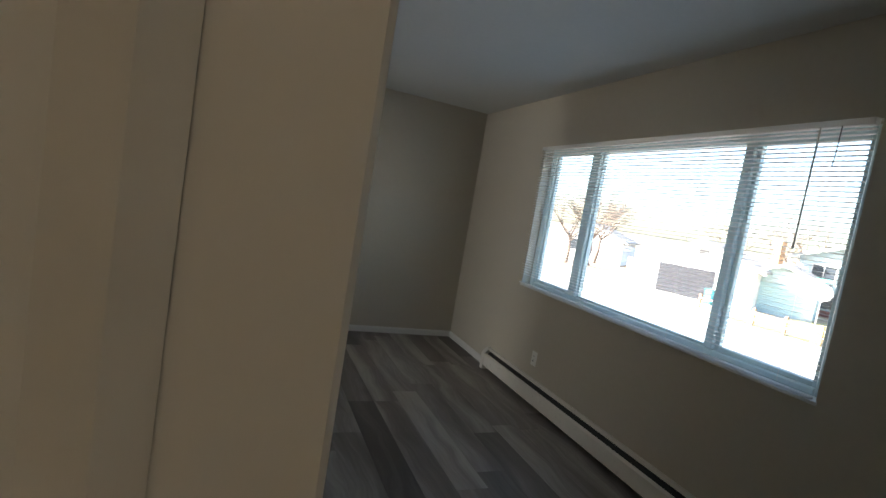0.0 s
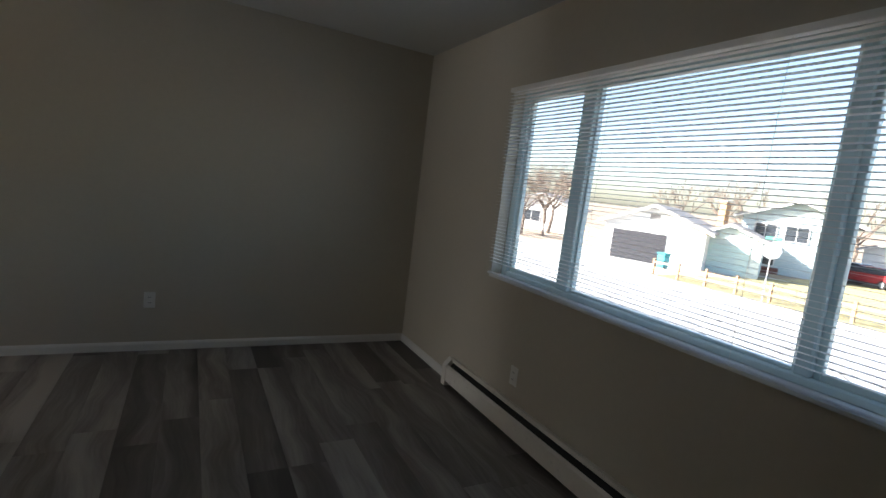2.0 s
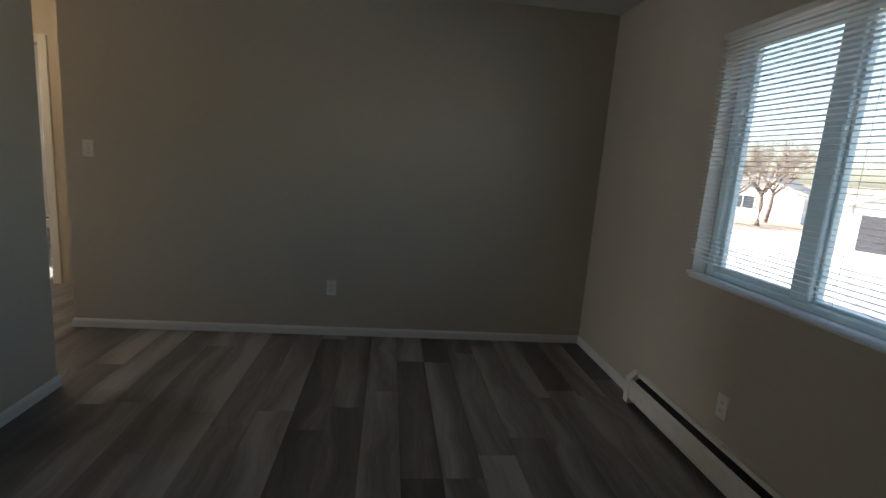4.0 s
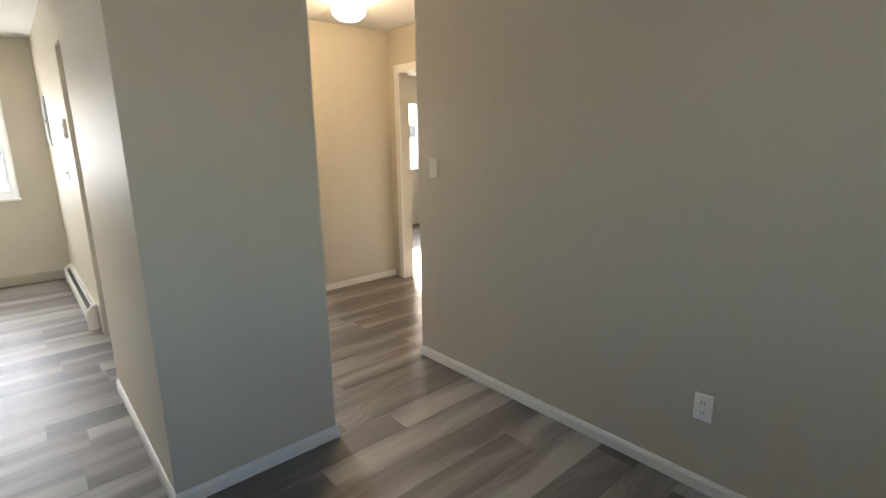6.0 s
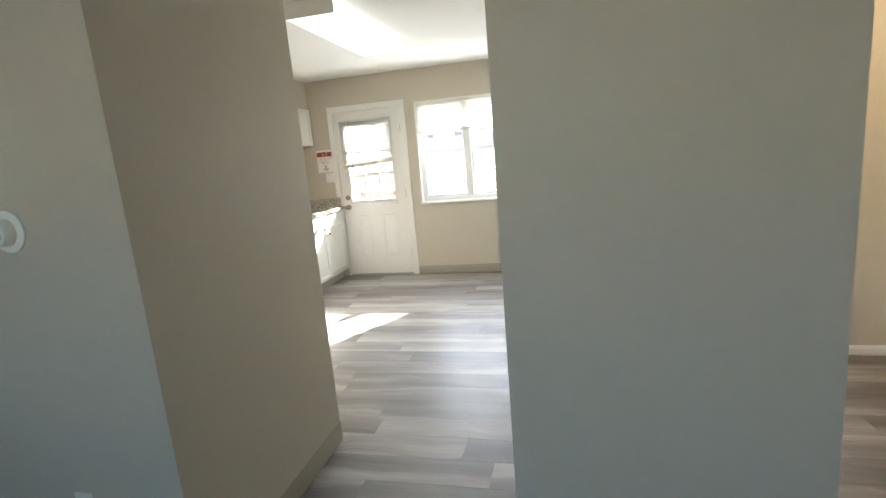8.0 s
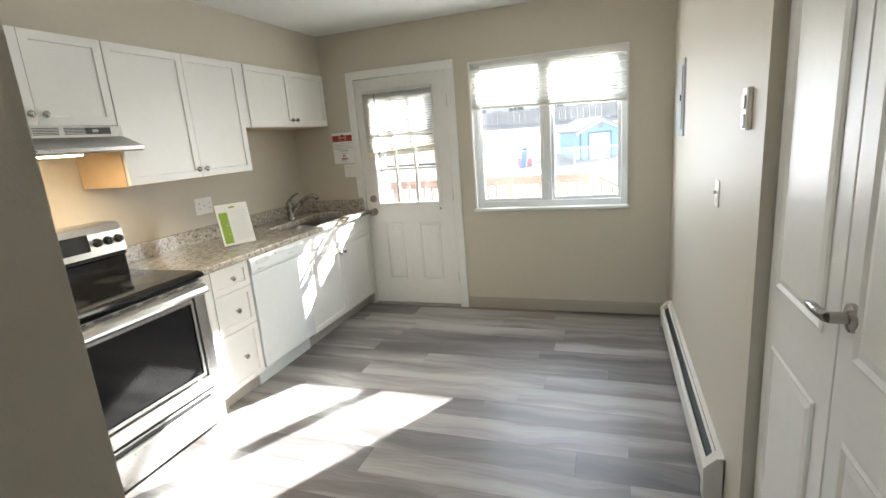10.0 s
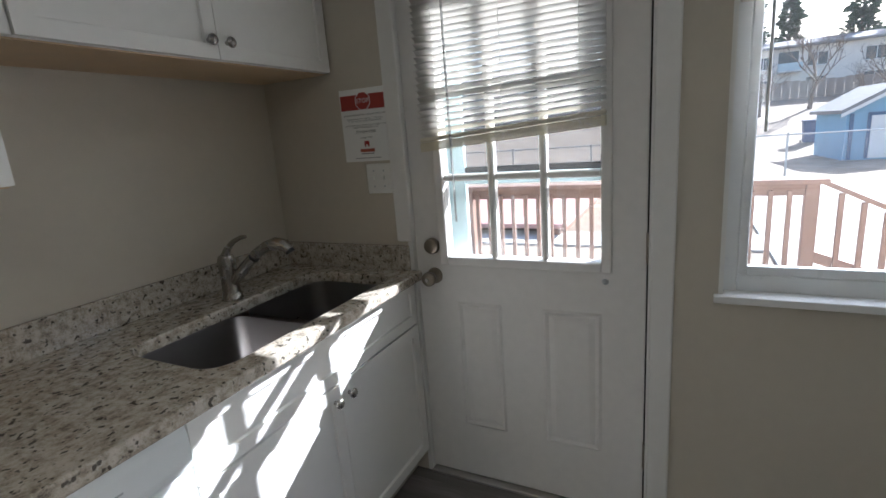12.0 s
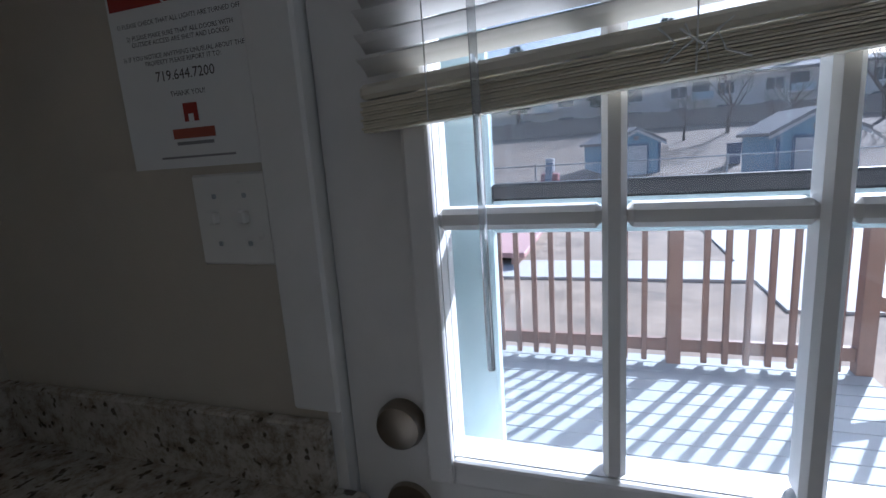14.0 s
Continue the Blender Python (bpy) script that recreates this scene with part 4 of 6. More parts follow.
def stove():
    x0, x1 = -2.212, -1.444
    s = thing("electric_range", (-1.828, 1.3, 0), "stainless and black glass-top electric range", "stove")
    part("body", box(B(), x0, x1, 0.97, 1.600, 0.02, 0.872), BLACKP, s)
    for x in (x0 + 0.04, x1 - 0.04):
        part("foot", cyl(B(), (x, 1.50, 0), (x, 1.50, 0.02), 0.018, 10), BLACKP, s)
    bm = B()
    prism(bm, [(0.97, 0.873), (1.640, 0.873), (1.652, 0.880), (1.654, 0.893), (1.646, 0.904), (1.620, 0.909), (0.97, 0.909)], "x", x0 - 0.004, x1 + 0.004)
    part("cooktop", bm, BLACKG, s, "black ceramic glass cooktop")
    for cx, cy, r in ((-2.02, 1.46, 0.10), (-1.63, 1.46, 0.085), (-2.02, 1.22, 0.075), (-1.63, 1.22, 0.10)):
        bm = B()
        lathe(bm, (cx, cy, 0.9092), (0, 0, 1), [(r, 0), (r, 0.0004), (r - 0.003, 0.0004)], 32)
        part("burner_ring", bm, plain("grey_burner_print", (0.05, 0.05, 0.05), 0.15), s)
    bm = B()
    prism(bm, [(0.97, 0.910), (1.125, 0.910), (1.120, 1.000), (1.135, 1.012), (1.128, 1.030), (0.97, 1.030)], "x", x0 + 0.004, x1 - 0.004)
    part("rear_guard", bm, BLACKG, s, "black sloping rear guard")
    bm = B()
    prism(bm, [(0.97, 1.031), (1.142, 1.031), (1.130, 1.150), (1.112, 1.186), (1.09, 1.192), (0.97, 1.192)], "x", x0, x1)
    p = part("control_panel", bm, STEEL, s, "stainless control panel")
    def yat(z):
        return 1.142 - (z - 1.031) * 0.1
    bm = box(B(), -2.015, -1.64, 1.10, 1.131, 1.062, 1.152, 0.003)
    for v in bm.verts:
        v.co.y += 0.012 - (v.co.z - 1.062) * 0.1
    disp = part("display", bm, BLACKG, p, "black touch display")
    for k in range(5):
        for j in range(2):
            z = 1.085 + 0.03 * j
            part("key_mark", box(B(), -1.985 + k * 0.07, -1.955 + k * 0.07, yat(z) + 0.0008, yat(z) + 0.0018, z, z + 0.004), GREYM, disp)
    for x in (-2.175, -2.115, -2.055, -1.60, -1.50):
        bm = B()
        z = 1.10
        lathe(bm, (x, yat(z), z), (0, 1, 0.1), [(0.024, 0), (0.024, 0.006), (0.020, 0.010), (0.018, 0.026), (0.012, 0.028)], 20)
        k = part("knob", bm, BLACKP, p, "black burner knob", True)
        part("pointer", box(B(), x - 0.003, x + 0.003, yat(z) + 0.024, yat(z) + 0.033, z - 0.018, z + 0.018, 0.002), BLACKP, k)
    # oven door: steel frame with a window
    bm = B()
    wx0, wx1, wz0, wz1 = x0 + 0.103, x1 - 0.103, 0.362, 0.762
    box(bm, x0 + 0.003, x1 - 0.003, 1.604, 1.640, 0.262, 0.862)
    front = [f for f in bm.faces if all(abs(v.co.y - 1.640) < 1e-6 for v in f.verts)]
    bmesh.ops.inset_individual(bm, faces=front, thickness=0.098)
    bmesh.ops.inset_individual(bm, faces=front, thickness=0.0005)
    for v in front[0].verts:
        v.co.y -= 0.022
    d = part("oven_door", bm, STEEL, s, "stainless oven door")
    part("window_frame", wall_y(B(), 1.6405, 1.645, wx0 - 0.012, wx1 + 0.012, wz0 - 0.012, wz1 + 0.012, [(wx0 + 0.004, wx1 - 0.004, wz0 + 0.004, wz1 - 0.004)]), STEEL, d)
    part("oven_window", box(B(), wx0, wx1, 1.6185, 1.637, wz0, wz1), BLACKG, d, "dark oven glass")
    bm = B()
    prism(bm, [(1.646, 0.795), (1.690, 0.800), (1.694, 0.812), (1.688, 0.835), (1.670, 0.846), (1.646, 0.848)], "x", x0 + 0.02, x1 - 0.02)
    part("door_handle", bm, STEEL, d, "wide stainless handle rail")
    for k in range(6):
        xa = x0 + 0.045 + k * 0.118
        part("vent_slot", box(B(), xa, xa + 0.085, 1.6405, 1.643, 0.8515, 0.857), BLACKP, d)
    part("storage_drawer", box(B(), x0 + 0.003, x1 - 0.003, 1.604, 1.638, 0.045, 0.245, 0.004), STEEL, s, "stainless storage drawer")
    part("drawer_grip", box(B(), x0 + 0.09, x1 - 0.09, 1.6385, 1.652, 0.196, 0.216, 0.005), STEEL, s)
    # black bar on the drawer face, painting the shaded gap above the grip
    part("drawer_gap_shade", box(B(), x0 + 0.09, x1 - 0.09, 1.6385, 1.641, 0.2165, 0.236), BLACKP, s)


stove()


def range_hood():
    x0, x1 = -2.178, -1.434
    h = thing("range_hood", (-1.806, 1.2, 1.56), "stainless under-cabinet range hood with its lamp on", "range hood")
    bm = B()
    prism(bm, [(KS + 0.002, 1.575), (1.455, 1.560), (1.470, 1.568), (1.472, 1.585), (1.340, 1.640), (1.335, 1.692), (KS + 0.002, 1.692)], "x", x0, x1)
    part("shell", bm, STEEL, h)
    for k in range(3):
        xa = -1.62 - k * 0.135
        for j in range(5):
            part("vent_slot", box(B(), xa - 0.11, xa, 1.336, 1.3395, 1.652 + j * 0.007, 1.6555 + j * 0.007), BLACKP, h)
    sw = part("switch_panel", box(B(), -2.115, -1.99, 1.336, 1.3405, 1.652, 1.684), BLACKP, h, "black switch panel")
    part("switch", box(B(), -2.05, -2.02, 1.341, 1.344, 1.662, 1.675, 0.001), GREYM, sw)
    part("lamp_lens", box(B(), -1.90, -1.70, 1.33, 1.41, 1.552, 1.5585), glow("hood_lamp_lens", (1.0, 0.78, 0.5), 3.0), h, "glowing warm lens")
    lamp = area_lamp("hood_lamp", look((-1.80, 1.36, 1.545), (-1.80, 1.25, 0.9)), 0.2, 0.08, 0.5, (1.0, 0.72, 0.42))


range_hood()


# ---- small wall fixtures ----
def plate(name, label, category, pos, n, w, h, gang="outlet", marks=()):
    """A cover plate at pos on a wall; n: the way it looks, (1,0), (-1,0), (0,1) or (0,-1)."""
    o = thing(name, pos, label, category)
    n = Vector((*n, 0))
    u = Vector((0, 0, 1)).cross(n)
    def brick(u0, u1, z0, z1, d0, d1, bev=0.0):
        bm = box(B(), u0, u1, d0, d1, z0, z1, bev)
        for v in bm.verts:
            v.co = Vector(pos) + u * v.co.x + n * v.co.y + Vector((0, 0, v.co.z))
        return bm
    part("cover_plate", brick(-w / 2, w / 2, -h / 2, h / 2, 0, 0.006, 0.003), PLATE, o)
    for du, what in marks:
        if what == "socket":
            for dz in (-0.020, 0.020):
                s = part("socket", brick(du - 0.017, du + 0.017, dz - 0.014, dz + 0.014, 0.0062, 0.0085, 0.001), PLATE, o)
                for e in (-0.006, 0.006):
                    part("slot", brick(du + e - 0.0012, du + e + 0.0012, dz - 0.004, dz + 0.006, 0.0086, 0.0092), BLACKP, s)
        elif what == "toggle":
            part("toggle", brick(du - 0.005, du + 0.005, -0.004, 0.012, 0.0062, 0.018, 0.002), PLATE, o)
            for dz in (-0.03, 0.03):
                part("screw", brick(du - 0.003, du + 0.003, dz - 0.003, dz + 0.003, 0.0061, 0.0075, 0.001), GREYM, o)
        elif what == "rocker":
            part("rocker", brick(du - 0.016, du + 0.016, -0.033, 0.033, 0.0062, 0.010, 0.002), PLATE, o)
    return o


plate("wall_outlet", "ivory duplex outlet low on the long wall", "outlet", (1.695, YN, 0.362), (0, -1), 0.07, 0.114, marks=[(0, "socket")])
plate("wall_outlet", "ivory duplex outlet above the baseboard heater", "outlet", (XE, 4.068, 0.340), (-1, 0), 0.07, 0.114, marks=[(0, "socket")])
plate("wall_outlet", "ivory duplex outlet below the thermostat", "outlet", (XP, 2.69, 0.385), (1, 0), 0.07, 0.114, marks=[(0, "socket")])
plate("light_switch", "ivory toggle switch at the end of the long wall", "light switch", (0.077, YN, 1.245), (0, -1), 0.07, 0.114, marks=[(0, "toggle")])
plate("kitchen_outlet", "white triple plate with outlets and switch over the counter", "outlet", (-3.003, KS, 1.156), (0, 1), 0.160, 0.116, marks=[(0.046, "socket"), (0, "toggle"), (-0.046, "socket")])
plate("light_switch", "ivory double toggle plate beside the back door", "light switch", (KX, 1.475, 1.272), (1, 0), 0.114, 0.116, marks=[(-0.023, "toggle"), (0.023, "toggle")])
plate("light_switch", "ivory switch on the kitchen heater wall", "light switch", (-2.56, KN, 1.19), (0, -1), 0.07, 0.114, marks=[(0, "toggle")])


def thermostat():
    pos = (XP, 2.655, 1.303)
    t = thing("thermostat", pos, "round white dial thermostat on a round plate", "thermostat")
    part("back_plate", lathe(B(), pos, (1, 0, 0), [(0.062, 0), (0.062, 0.006), (0.055, 0.010)], 32), PLATE, t, "", True)
    part("dial", lathe(B(), pos, (1, 0, 0), [(0.041, 0.010), (0.040, 0.040), (0.037, 0.044), (0.030, 0.045)], 32), PLATE, t, "", True)
    part("dial_face", lathe(B(), (XP + 0.0452, 2.655, 1.303), (1, 0, 0), [(0.029, 0), (0.027, 0.003), (0.010, 0.004)], 24), GREYM, t, "grey dial face", True)


thermostat()


def chime():
    c = thing("door_chime", (XP, 2.61, 1.98), "cream plastic door chime box high on the wall", "door chime")
    part("cover", box(B(), XP, XP + 0.045, 2.51, 2.712, 1.895, 2.03, 0.008, 2), PLATE, c)
    part("grille_panel", box(B(), XP + 0.0455, XP + 0.05, 2.54, 2.682, 1.915, 2.012, 0.003), HEATER, c)


chime()


def wall_remote():
    c = thing("wall_control", (-2.12, KN, 1.52), "slim white wall control with two keys", "wall control")
    part("holder", box(B(), -2.15, -2.09, KN - 0.018, KN, 1.455, 1.59, 0.004), PLATE, c)
    for z in (1.485, 1.545):
        part("key", box(B(), -2.14, -2.10, KN - 0.023, KN - 0.0185, z - 0.022, z + 0.022, 0.003), VINYL, c)


wall_remote()


def breaker_panel():
    c = thing("breaker_panel", (-3.83, KN, 1.63), "grey metal electrical panel with closed door", "electrical panel")
    part("trim_cover", box(B(), -4.02, -3.66, KN - 0.010, KN, 1.40, 1.86, 0.003), GREYM, c)
    d = part("door", box(B(), -3.98, -3.70, KN - 0.016, KN - 0.0105, 1.44, 1.82, 0.002), GREYM, c)
    part("latch", box(B(), -3.745, -3.72, KN - 0.022, KN - 0.0165, 1.615, 1.65, 0.002), BLACKP, d)


breaker_panel()


def baseboard_heater(axis, wall, side, a0, a1, label):
    """Hot-water baseboard along a wall; side: the way it stands out."""
    h = thing("baseboard_heater", (wall, (a0 + a1) / 2, 0) if axis == "y" else ((a0 + a1) / 2, wall, 0), label, "heater")
    def shape(outline):
        return [(wall + side * d, z) for d, z in outline]
    run = lambda o, p, q: prism(B(), shape(o), axis, p, q)
    part("back_panel", run([(0.001, 0.03), (0.006, 0.03), (0.006, 0.182), (0.022, 0.185), (0.022, 0.190), (0.001, 0.190)], a0, a1), HEATER, h)
    part("front_cover", run([(0.066, 0.035), (0.070, 0.035), (0.072, 0.135), (0.060, 0.150), (0.056, 0.148), (0.067, 0.133)], a0 + 0.05, a1 - 0.05), HEATER, h)
    part("damper", run([(0.024, 0.183), (0.033, 0.172), (0.034, 0.175), (0.025, 0.187)], a0 + 0.05, a1 - 0.05), HEATER, h)
    part("fin_tube", run([(0.012, 0.06), (0.060, 0.06), (0.060, 0.12), (0.012, 0.12)], a0 + 0.06, a1 - 0.06), BLACKP, h, "dark heating fins")
    # solid black filler that paints the slot's shade
    part("slot_shade_block", run([(0.0065, 0.125), (0.050, 0.125), (0.050, 0.14), (0.0065, 0.178)], a0 + 0.06, a1 - 0.06), BLACKP, h, "black block painting the shade in the slot above the fins")
    for p, q in ((a0, a0 + 0.052), (a1 - 0.052, a1)):
        part("end_cap", run([(0.001, 0.0), (0.074, 0.0), (0.076, 0.140), (0.060, 0.160), (0.030, 0.192), (0.001, 0.194)], p, q), HEATER, h)
    return h


baseboard_heater("y", XE, -1, 0.9, 4.79, "long almond baseboard heater under the front window")
baseboard_heater("x", KN, -1, -4.03, -2.16, "almond baseboard heater along the kitchen wall")


# ---- doors ----
def panel_door(name, label, hinge, length, angle, handle_end=True, panels=None, mat=DOORW, height=2.03, knob_z=0.95, t=0.035, hinges=True):
    """A moulded door leaf: local x runs from the hinge to the free edge, then it turns by angle about z."""
    d = thing(name, hinge, label, "door", kind="structure")
    m = Matrix.Translation(hinge) @ Matrix.Rotation(radians(angle), 4, "Z")
    def put(bm):
        bm.transform(m)
        return bm
    bm = box(B(), 0, length, -t / 2, t / 2, 0.012, height, 0.002)
    w = length
    cells = panels or [(0.12 * w, 0.46 * w, 0.18, 0.82), (0.54 * w, 0.88 * w, 0.18, 0.82), (0.12 * w, 0.46 * w, 1.02, 1.60), (0.54 * w, 0.88 * w, 1.02, 1.60), (0.12 * w, 0.46 * w, 1.68, 1.90), (0.54 * w, 0.88 * w, 1.68, 1.90)]
    for side in (-1, 1):
        for xa, xb, za, zb in cells:
            tmp = panel_face(B(), 0, side, xa, xb, za, zb)
            tmp.transform(Matrix(((0, 1, 0, 0), (1, 0, 0, side * t / 2), (0, 0, 1, 0), (0, 0, 0, 1))))
            me = bpy.data.meshes.new("panel")
            tmp.to_mesh(me)
            tmp.free()
            bm.from_mesh(me)
            bpy.data.meshes.remove(me)
    part("leaf", put(bm), mat, d)
    if hinges:
        for z in (0.25, 1.02, 1.80):
            bm = cyl(B(), (-0.004, t / 2, z - 0.045), (-0.004, t / 2, z + 0.045), 0.007, 8)
            box(bm, -0.003, 0.001, -t / 2, t / 2, z - 0.045, z + 0.045)
            part("hinge", put(bm), DARKNI, d)
    if handle_end:
        for side in (-1, 1):
            bm = B()
            lathe(bm, (length - 0.065, side * t / 2, knob_z), (0, side, 0), [(0.030, 0), (0.028, 0.007), (0.012, 0.010), (0.011, 0.030), (0.026, 0.042), (0.026, 0.054), (0.012, 0.062)], 18)
            part("door_knob", put(bm), NICKEL, d, "satin nickel knob", True)
    return d


# entry closet door standing open across the room
panel_door("door_2", "off-white moulded closet door standing wide open", (0.395, 1.103, 0), 1.043, -3.84, panels=[(0.06, 0.48, 0.18, 0.82), (0.56, 1.008, 0.18, 0.82), (0.06, 0.48, 1.0, 1.90), (0.56, 1.008, 1.0, 1.90)], handle_end=False, knob_z=0.93)
# hall door opened into the bright room
panel_door("door_3", "white six-panel door opened into a bright room", (HX - 0.10, 5.70, 0), 0.74, 192)
# bedroom door out of the hall, open inwards
panel_door("door_4", "white six-panel bedroom door standing open", (-0.88, HN + 0.10, 0), 0.74, 82)


# pair of closet doors in the kitchen passage
def closet_doors():
    d = thing("door_5", (-1.445, 4.21, 0), "white moulded folding closet doors with a lever", "door", kind="structure")
    for x0, x1 in ((-1.935, -1.447), (-1.443, -0.955)):
        bm = box(B(), x0, x1, 4.195, 4.227, 0.012, 2.04, 0.003)
        for za, zb in ((0.18, 0.82), (1.0, 1.92)):
            tmp = panel_face(B(), 0, -1, x0 + 0.075, x1 - 0.075, za, zb)
            tmp.transform(Matrix(((0, 1, 0, 0), (1, 0, 0, 4.195), (0, 0, 1, 0), (0, 0, 0, 1))))
            me = bpy.data.meshes.new("panel")
            tmp.to_mesh(me)
            tmp.free()
            bm.from_mesh(me)
            bpy.data.meshes.remove(me)
        part("leaf", bm, DOORW, d)
    bm = B()
    x, y, z = -1.385, 4.195, 1.09
    lathe(bm, (x, y, z), (0, -1, 0), [(0.031, 0), (0.030, 0.008), (0.013, 0.012), (0.012, 0.045)], 20)
    tube(bm, [(x, y - 0.045, z), (x - 0.03, y - 0.052, z + 0.003), (x - 0.075, y - 0.05, z), (x - 0.105, y - 0.045, z - 0.006)], [0.012, 0.011, 0.010, 0.008], 10)
    part("lever_handle", bm, NICKEL, d, "satin nickel lever", True)


closet_doors()


# ---- ceiling lights ----
def kitchen_light():
    x0, x1, y0, y1 = -2.86, -1.54, 2.58, 2.93
    l = thing("ceiling_light", ((x0 + x1) / 2, (y0 + y1) / 2, 2.44), "long fluorescent ceiling light with glowing wrap lens", "ceiling light")
    bm = B()
    prism(bm, [(y0 + 0.01, 2.352), (y0 + 0.04, 2.345), (y1 - 0.04, 2.345), (y1 - 0.01, 2.352), (y1, 2.375), (y1, 2.425), (y0, 2.425), (y0, 2.375)], "x", x0 + 0.012, x1 - 0.012)
    part("lens", bm, TUBE, l, "glowing white acrylic lens")
    part("housing", box(B(), x0, x1, y0 + 0.02, y1 - 0.02, 2.426, 2.4395), TRIM, l)
    for xa, xb in ((x0, x0 + 0.011), (x1 - 0.011, x1)):
        part("end_plate", box(B(), xa, xb, y0 - 0.002, y1 + 0.002, 2.342, 2.426, 0.002), TRIM, l)
    area_lamp("kitchen_light_lamp", look(((x0 + x1) / 2, (y0 + y1) / 2, 2.338), ((x0 + x1) / 2, (y0 + y1) / 2 + 0.001, 0)), 1.2, 0.30, 0.60, (1.0, 0.95, 0.80))


kitchen_light()


def globe_light(p, label, watts, color, glass):
    l = thing("globe_ceiling_light", p, label, "ceiling light")
    part("canopy", lathe(B(), p, (0, 0, -1), [(0.075, 0.0), (0.075, 0.018), (0.06, 0.026)], 24), TRIM, l, "", True)
    part("shade", lathe(B(), p, (0, 0, -1), [(0.055, 0.027), (0.10, 0.045), (0.125, 0.085), (0.115, 0.125), (0.08, 0.155), (0.03, 0.168)], 24), glass, l, "frosted glass shade", True)
    lamp = new("globe_lamp", bpy.data.lights.new("globe_lamp", "POINT"))
    lamp.data.energy, lamp.data.color, lamp.data.shadow_soft_size = watts, color, 0.09
    lamp.location = (p[0], p[1], p[2] - 0.26)


globe_light((-1.02, 5.85, 2.44), "glowing frosted glass globe on the hall ceiling", 0.5, (1.0, 0.70, 0.42), GLOBE)
# added lamp, never in view: throws warm light on the open door leaf
globe_light((1.38, -0.22, 2.44), "unseen globe added behind the entry to light the open door warmly", 0.24, (1.0, 0.78, 0.52), GLOBED)


# ---- papers ----
def text_mesh(s, size, m, mat, name, parent, align="CENTER"):
    cu = bpy.data.curves.new("text", "FONT")
    cu.body, cu.size, cu.align_x, cu.align_y = s, size, align, "CENTER"
    cu.resolution_u = 2
    tmp = bpy.data.objects.new("text_tmp", cu)
    scene.collection.objects.link(tmp)
    dg = bpy.context.evaluated_depsgraph_get()
    me = bpy.data.meshes.new_from_object(tmp.evaluated_get(dg))
    bpy.data.objects.remove(tmp)
    bpy.data.curves.remove(cu)
    me.transform(Matrix.Translation(-ORIGIN[parent]) @ m)
    me.materials.clear()
    me.materials.append(mat)
    ob = new(name, me)
    ob.parent = parent
    ORIGIN[ob] = ORIGIN[parent]
    return ob


INK = plain("black_ink", (0.05, 0.05, 0.05), 0.6)
INKG = plain("grey_ink", (0.30, 0.30, 0.30), 0.6)
REDI = plain("red_ink", (0.36, 0.045, 0.035), 0.6)
GREENI = plain("green_ink", (0.30, 0.44, 0.05), 0.6)


def stop_notice():
    y0, y1, z0, z1 = 1.326, 1.540, 1.340, 1.612
    n = thing("stop_notice", (KX, 1.433, 1.34), "white paper notice with a red stop banner on the wall", "notice")
    part("sheet", box(B(), KX + 0.0008, KX + 0.002, y0, y1, z0, z1), PAPER, n)
    xm = KX + 0.0024
    part("banner", box(B(), KX + 0.002, xm, y0 + 0.004, y1 - 0.004, 1.535, 1.590), REDI, n, "dark red banner")
    o = [(1.433 + 0.036 * math.cos(radians(22.5 + 45 * k)), 1.566 + 0.036 * math.sin(radians(22.5 + 45 * k))) for k in range(8)]
    i = [(1.433 + 0.033 * math.cos(radians(22.5 + 45 * k)), 1.566 + 0.033 * math.sin(radians(22.5 + 45 * k))) for k in range(8)]
    part("octagon_rim", prism(B(), o, "x", xm, xm + 0.0004), PAPER, n)
    part("octagon", prism(B(), i, "x", xm + 0.0004, xm + 0.0008), REDI, n)
    def m(y, z, d=0.0):
        return Matrix.Translation((KX + 0.0023 + d, y, z)) @ Matrix(((0, 0, 1, 0), (1, 0, 0, 0), (0, 1, 0, 0), (0, 0, 0, 1)))
    text_mesh("STOP", 0.024, m(1.433, 1.566, 0.0012), PAPER, "stop_word", n)
    for z, s in ((1.516, "1) PLEASE CHECK THAT ALL LIGHTS ARE TURNED OFF"), (1.501, "2) PLEASE MAKE SURE THAT ALL DOORS WITH"), (1.493, "OUTSIDE ACCESS ARE SHUT AND LOCKED"), (1.477, "3) IF YOU NOTICE ANYTHING UNUSUAL ABOUT THE"), (1.469, "PROPERTY PLEASE REPORT IT TO:")):
        text_mesh(s, 0.0078, m(1.433, z), INK, "text_line", n)
    text_mesh("719.644.7200", 0.017, m(1.433, 1.452), INK, "phone_number", n)
    text_mesh("THANK YOU!", 0.009, m(1.433, 1.430), INK, "thanks_line", n)
    part("logo_block", box(B(), KX + 0.002, xm, 1.422, 1.444, 1.396, 1.418), REDI, n, "small red logo block")
    part("logo_gap", box(B(), xm, xm + 0.0003, 1.429, 1.437, 1.396, 1.405), PAPER, n)
    part("logo_wordmark", box(B(), KX + 0.002, xm, 1.400, 1.466, 1.376, 1.388), plain("rust_ink", (0.40, 0.10, 0.06), 0.6), n, "rust logo bar")
    part("text_bar", box(B(), KX + 0.002, xm, 1.404, 1.462, 1.368, 1.372), INKG, n)
    part("text_bar", box(B(), KX + 0.002, xm, 1.375, 1.492, 1.352, 1.3545), INKG, n)


stop_notice()


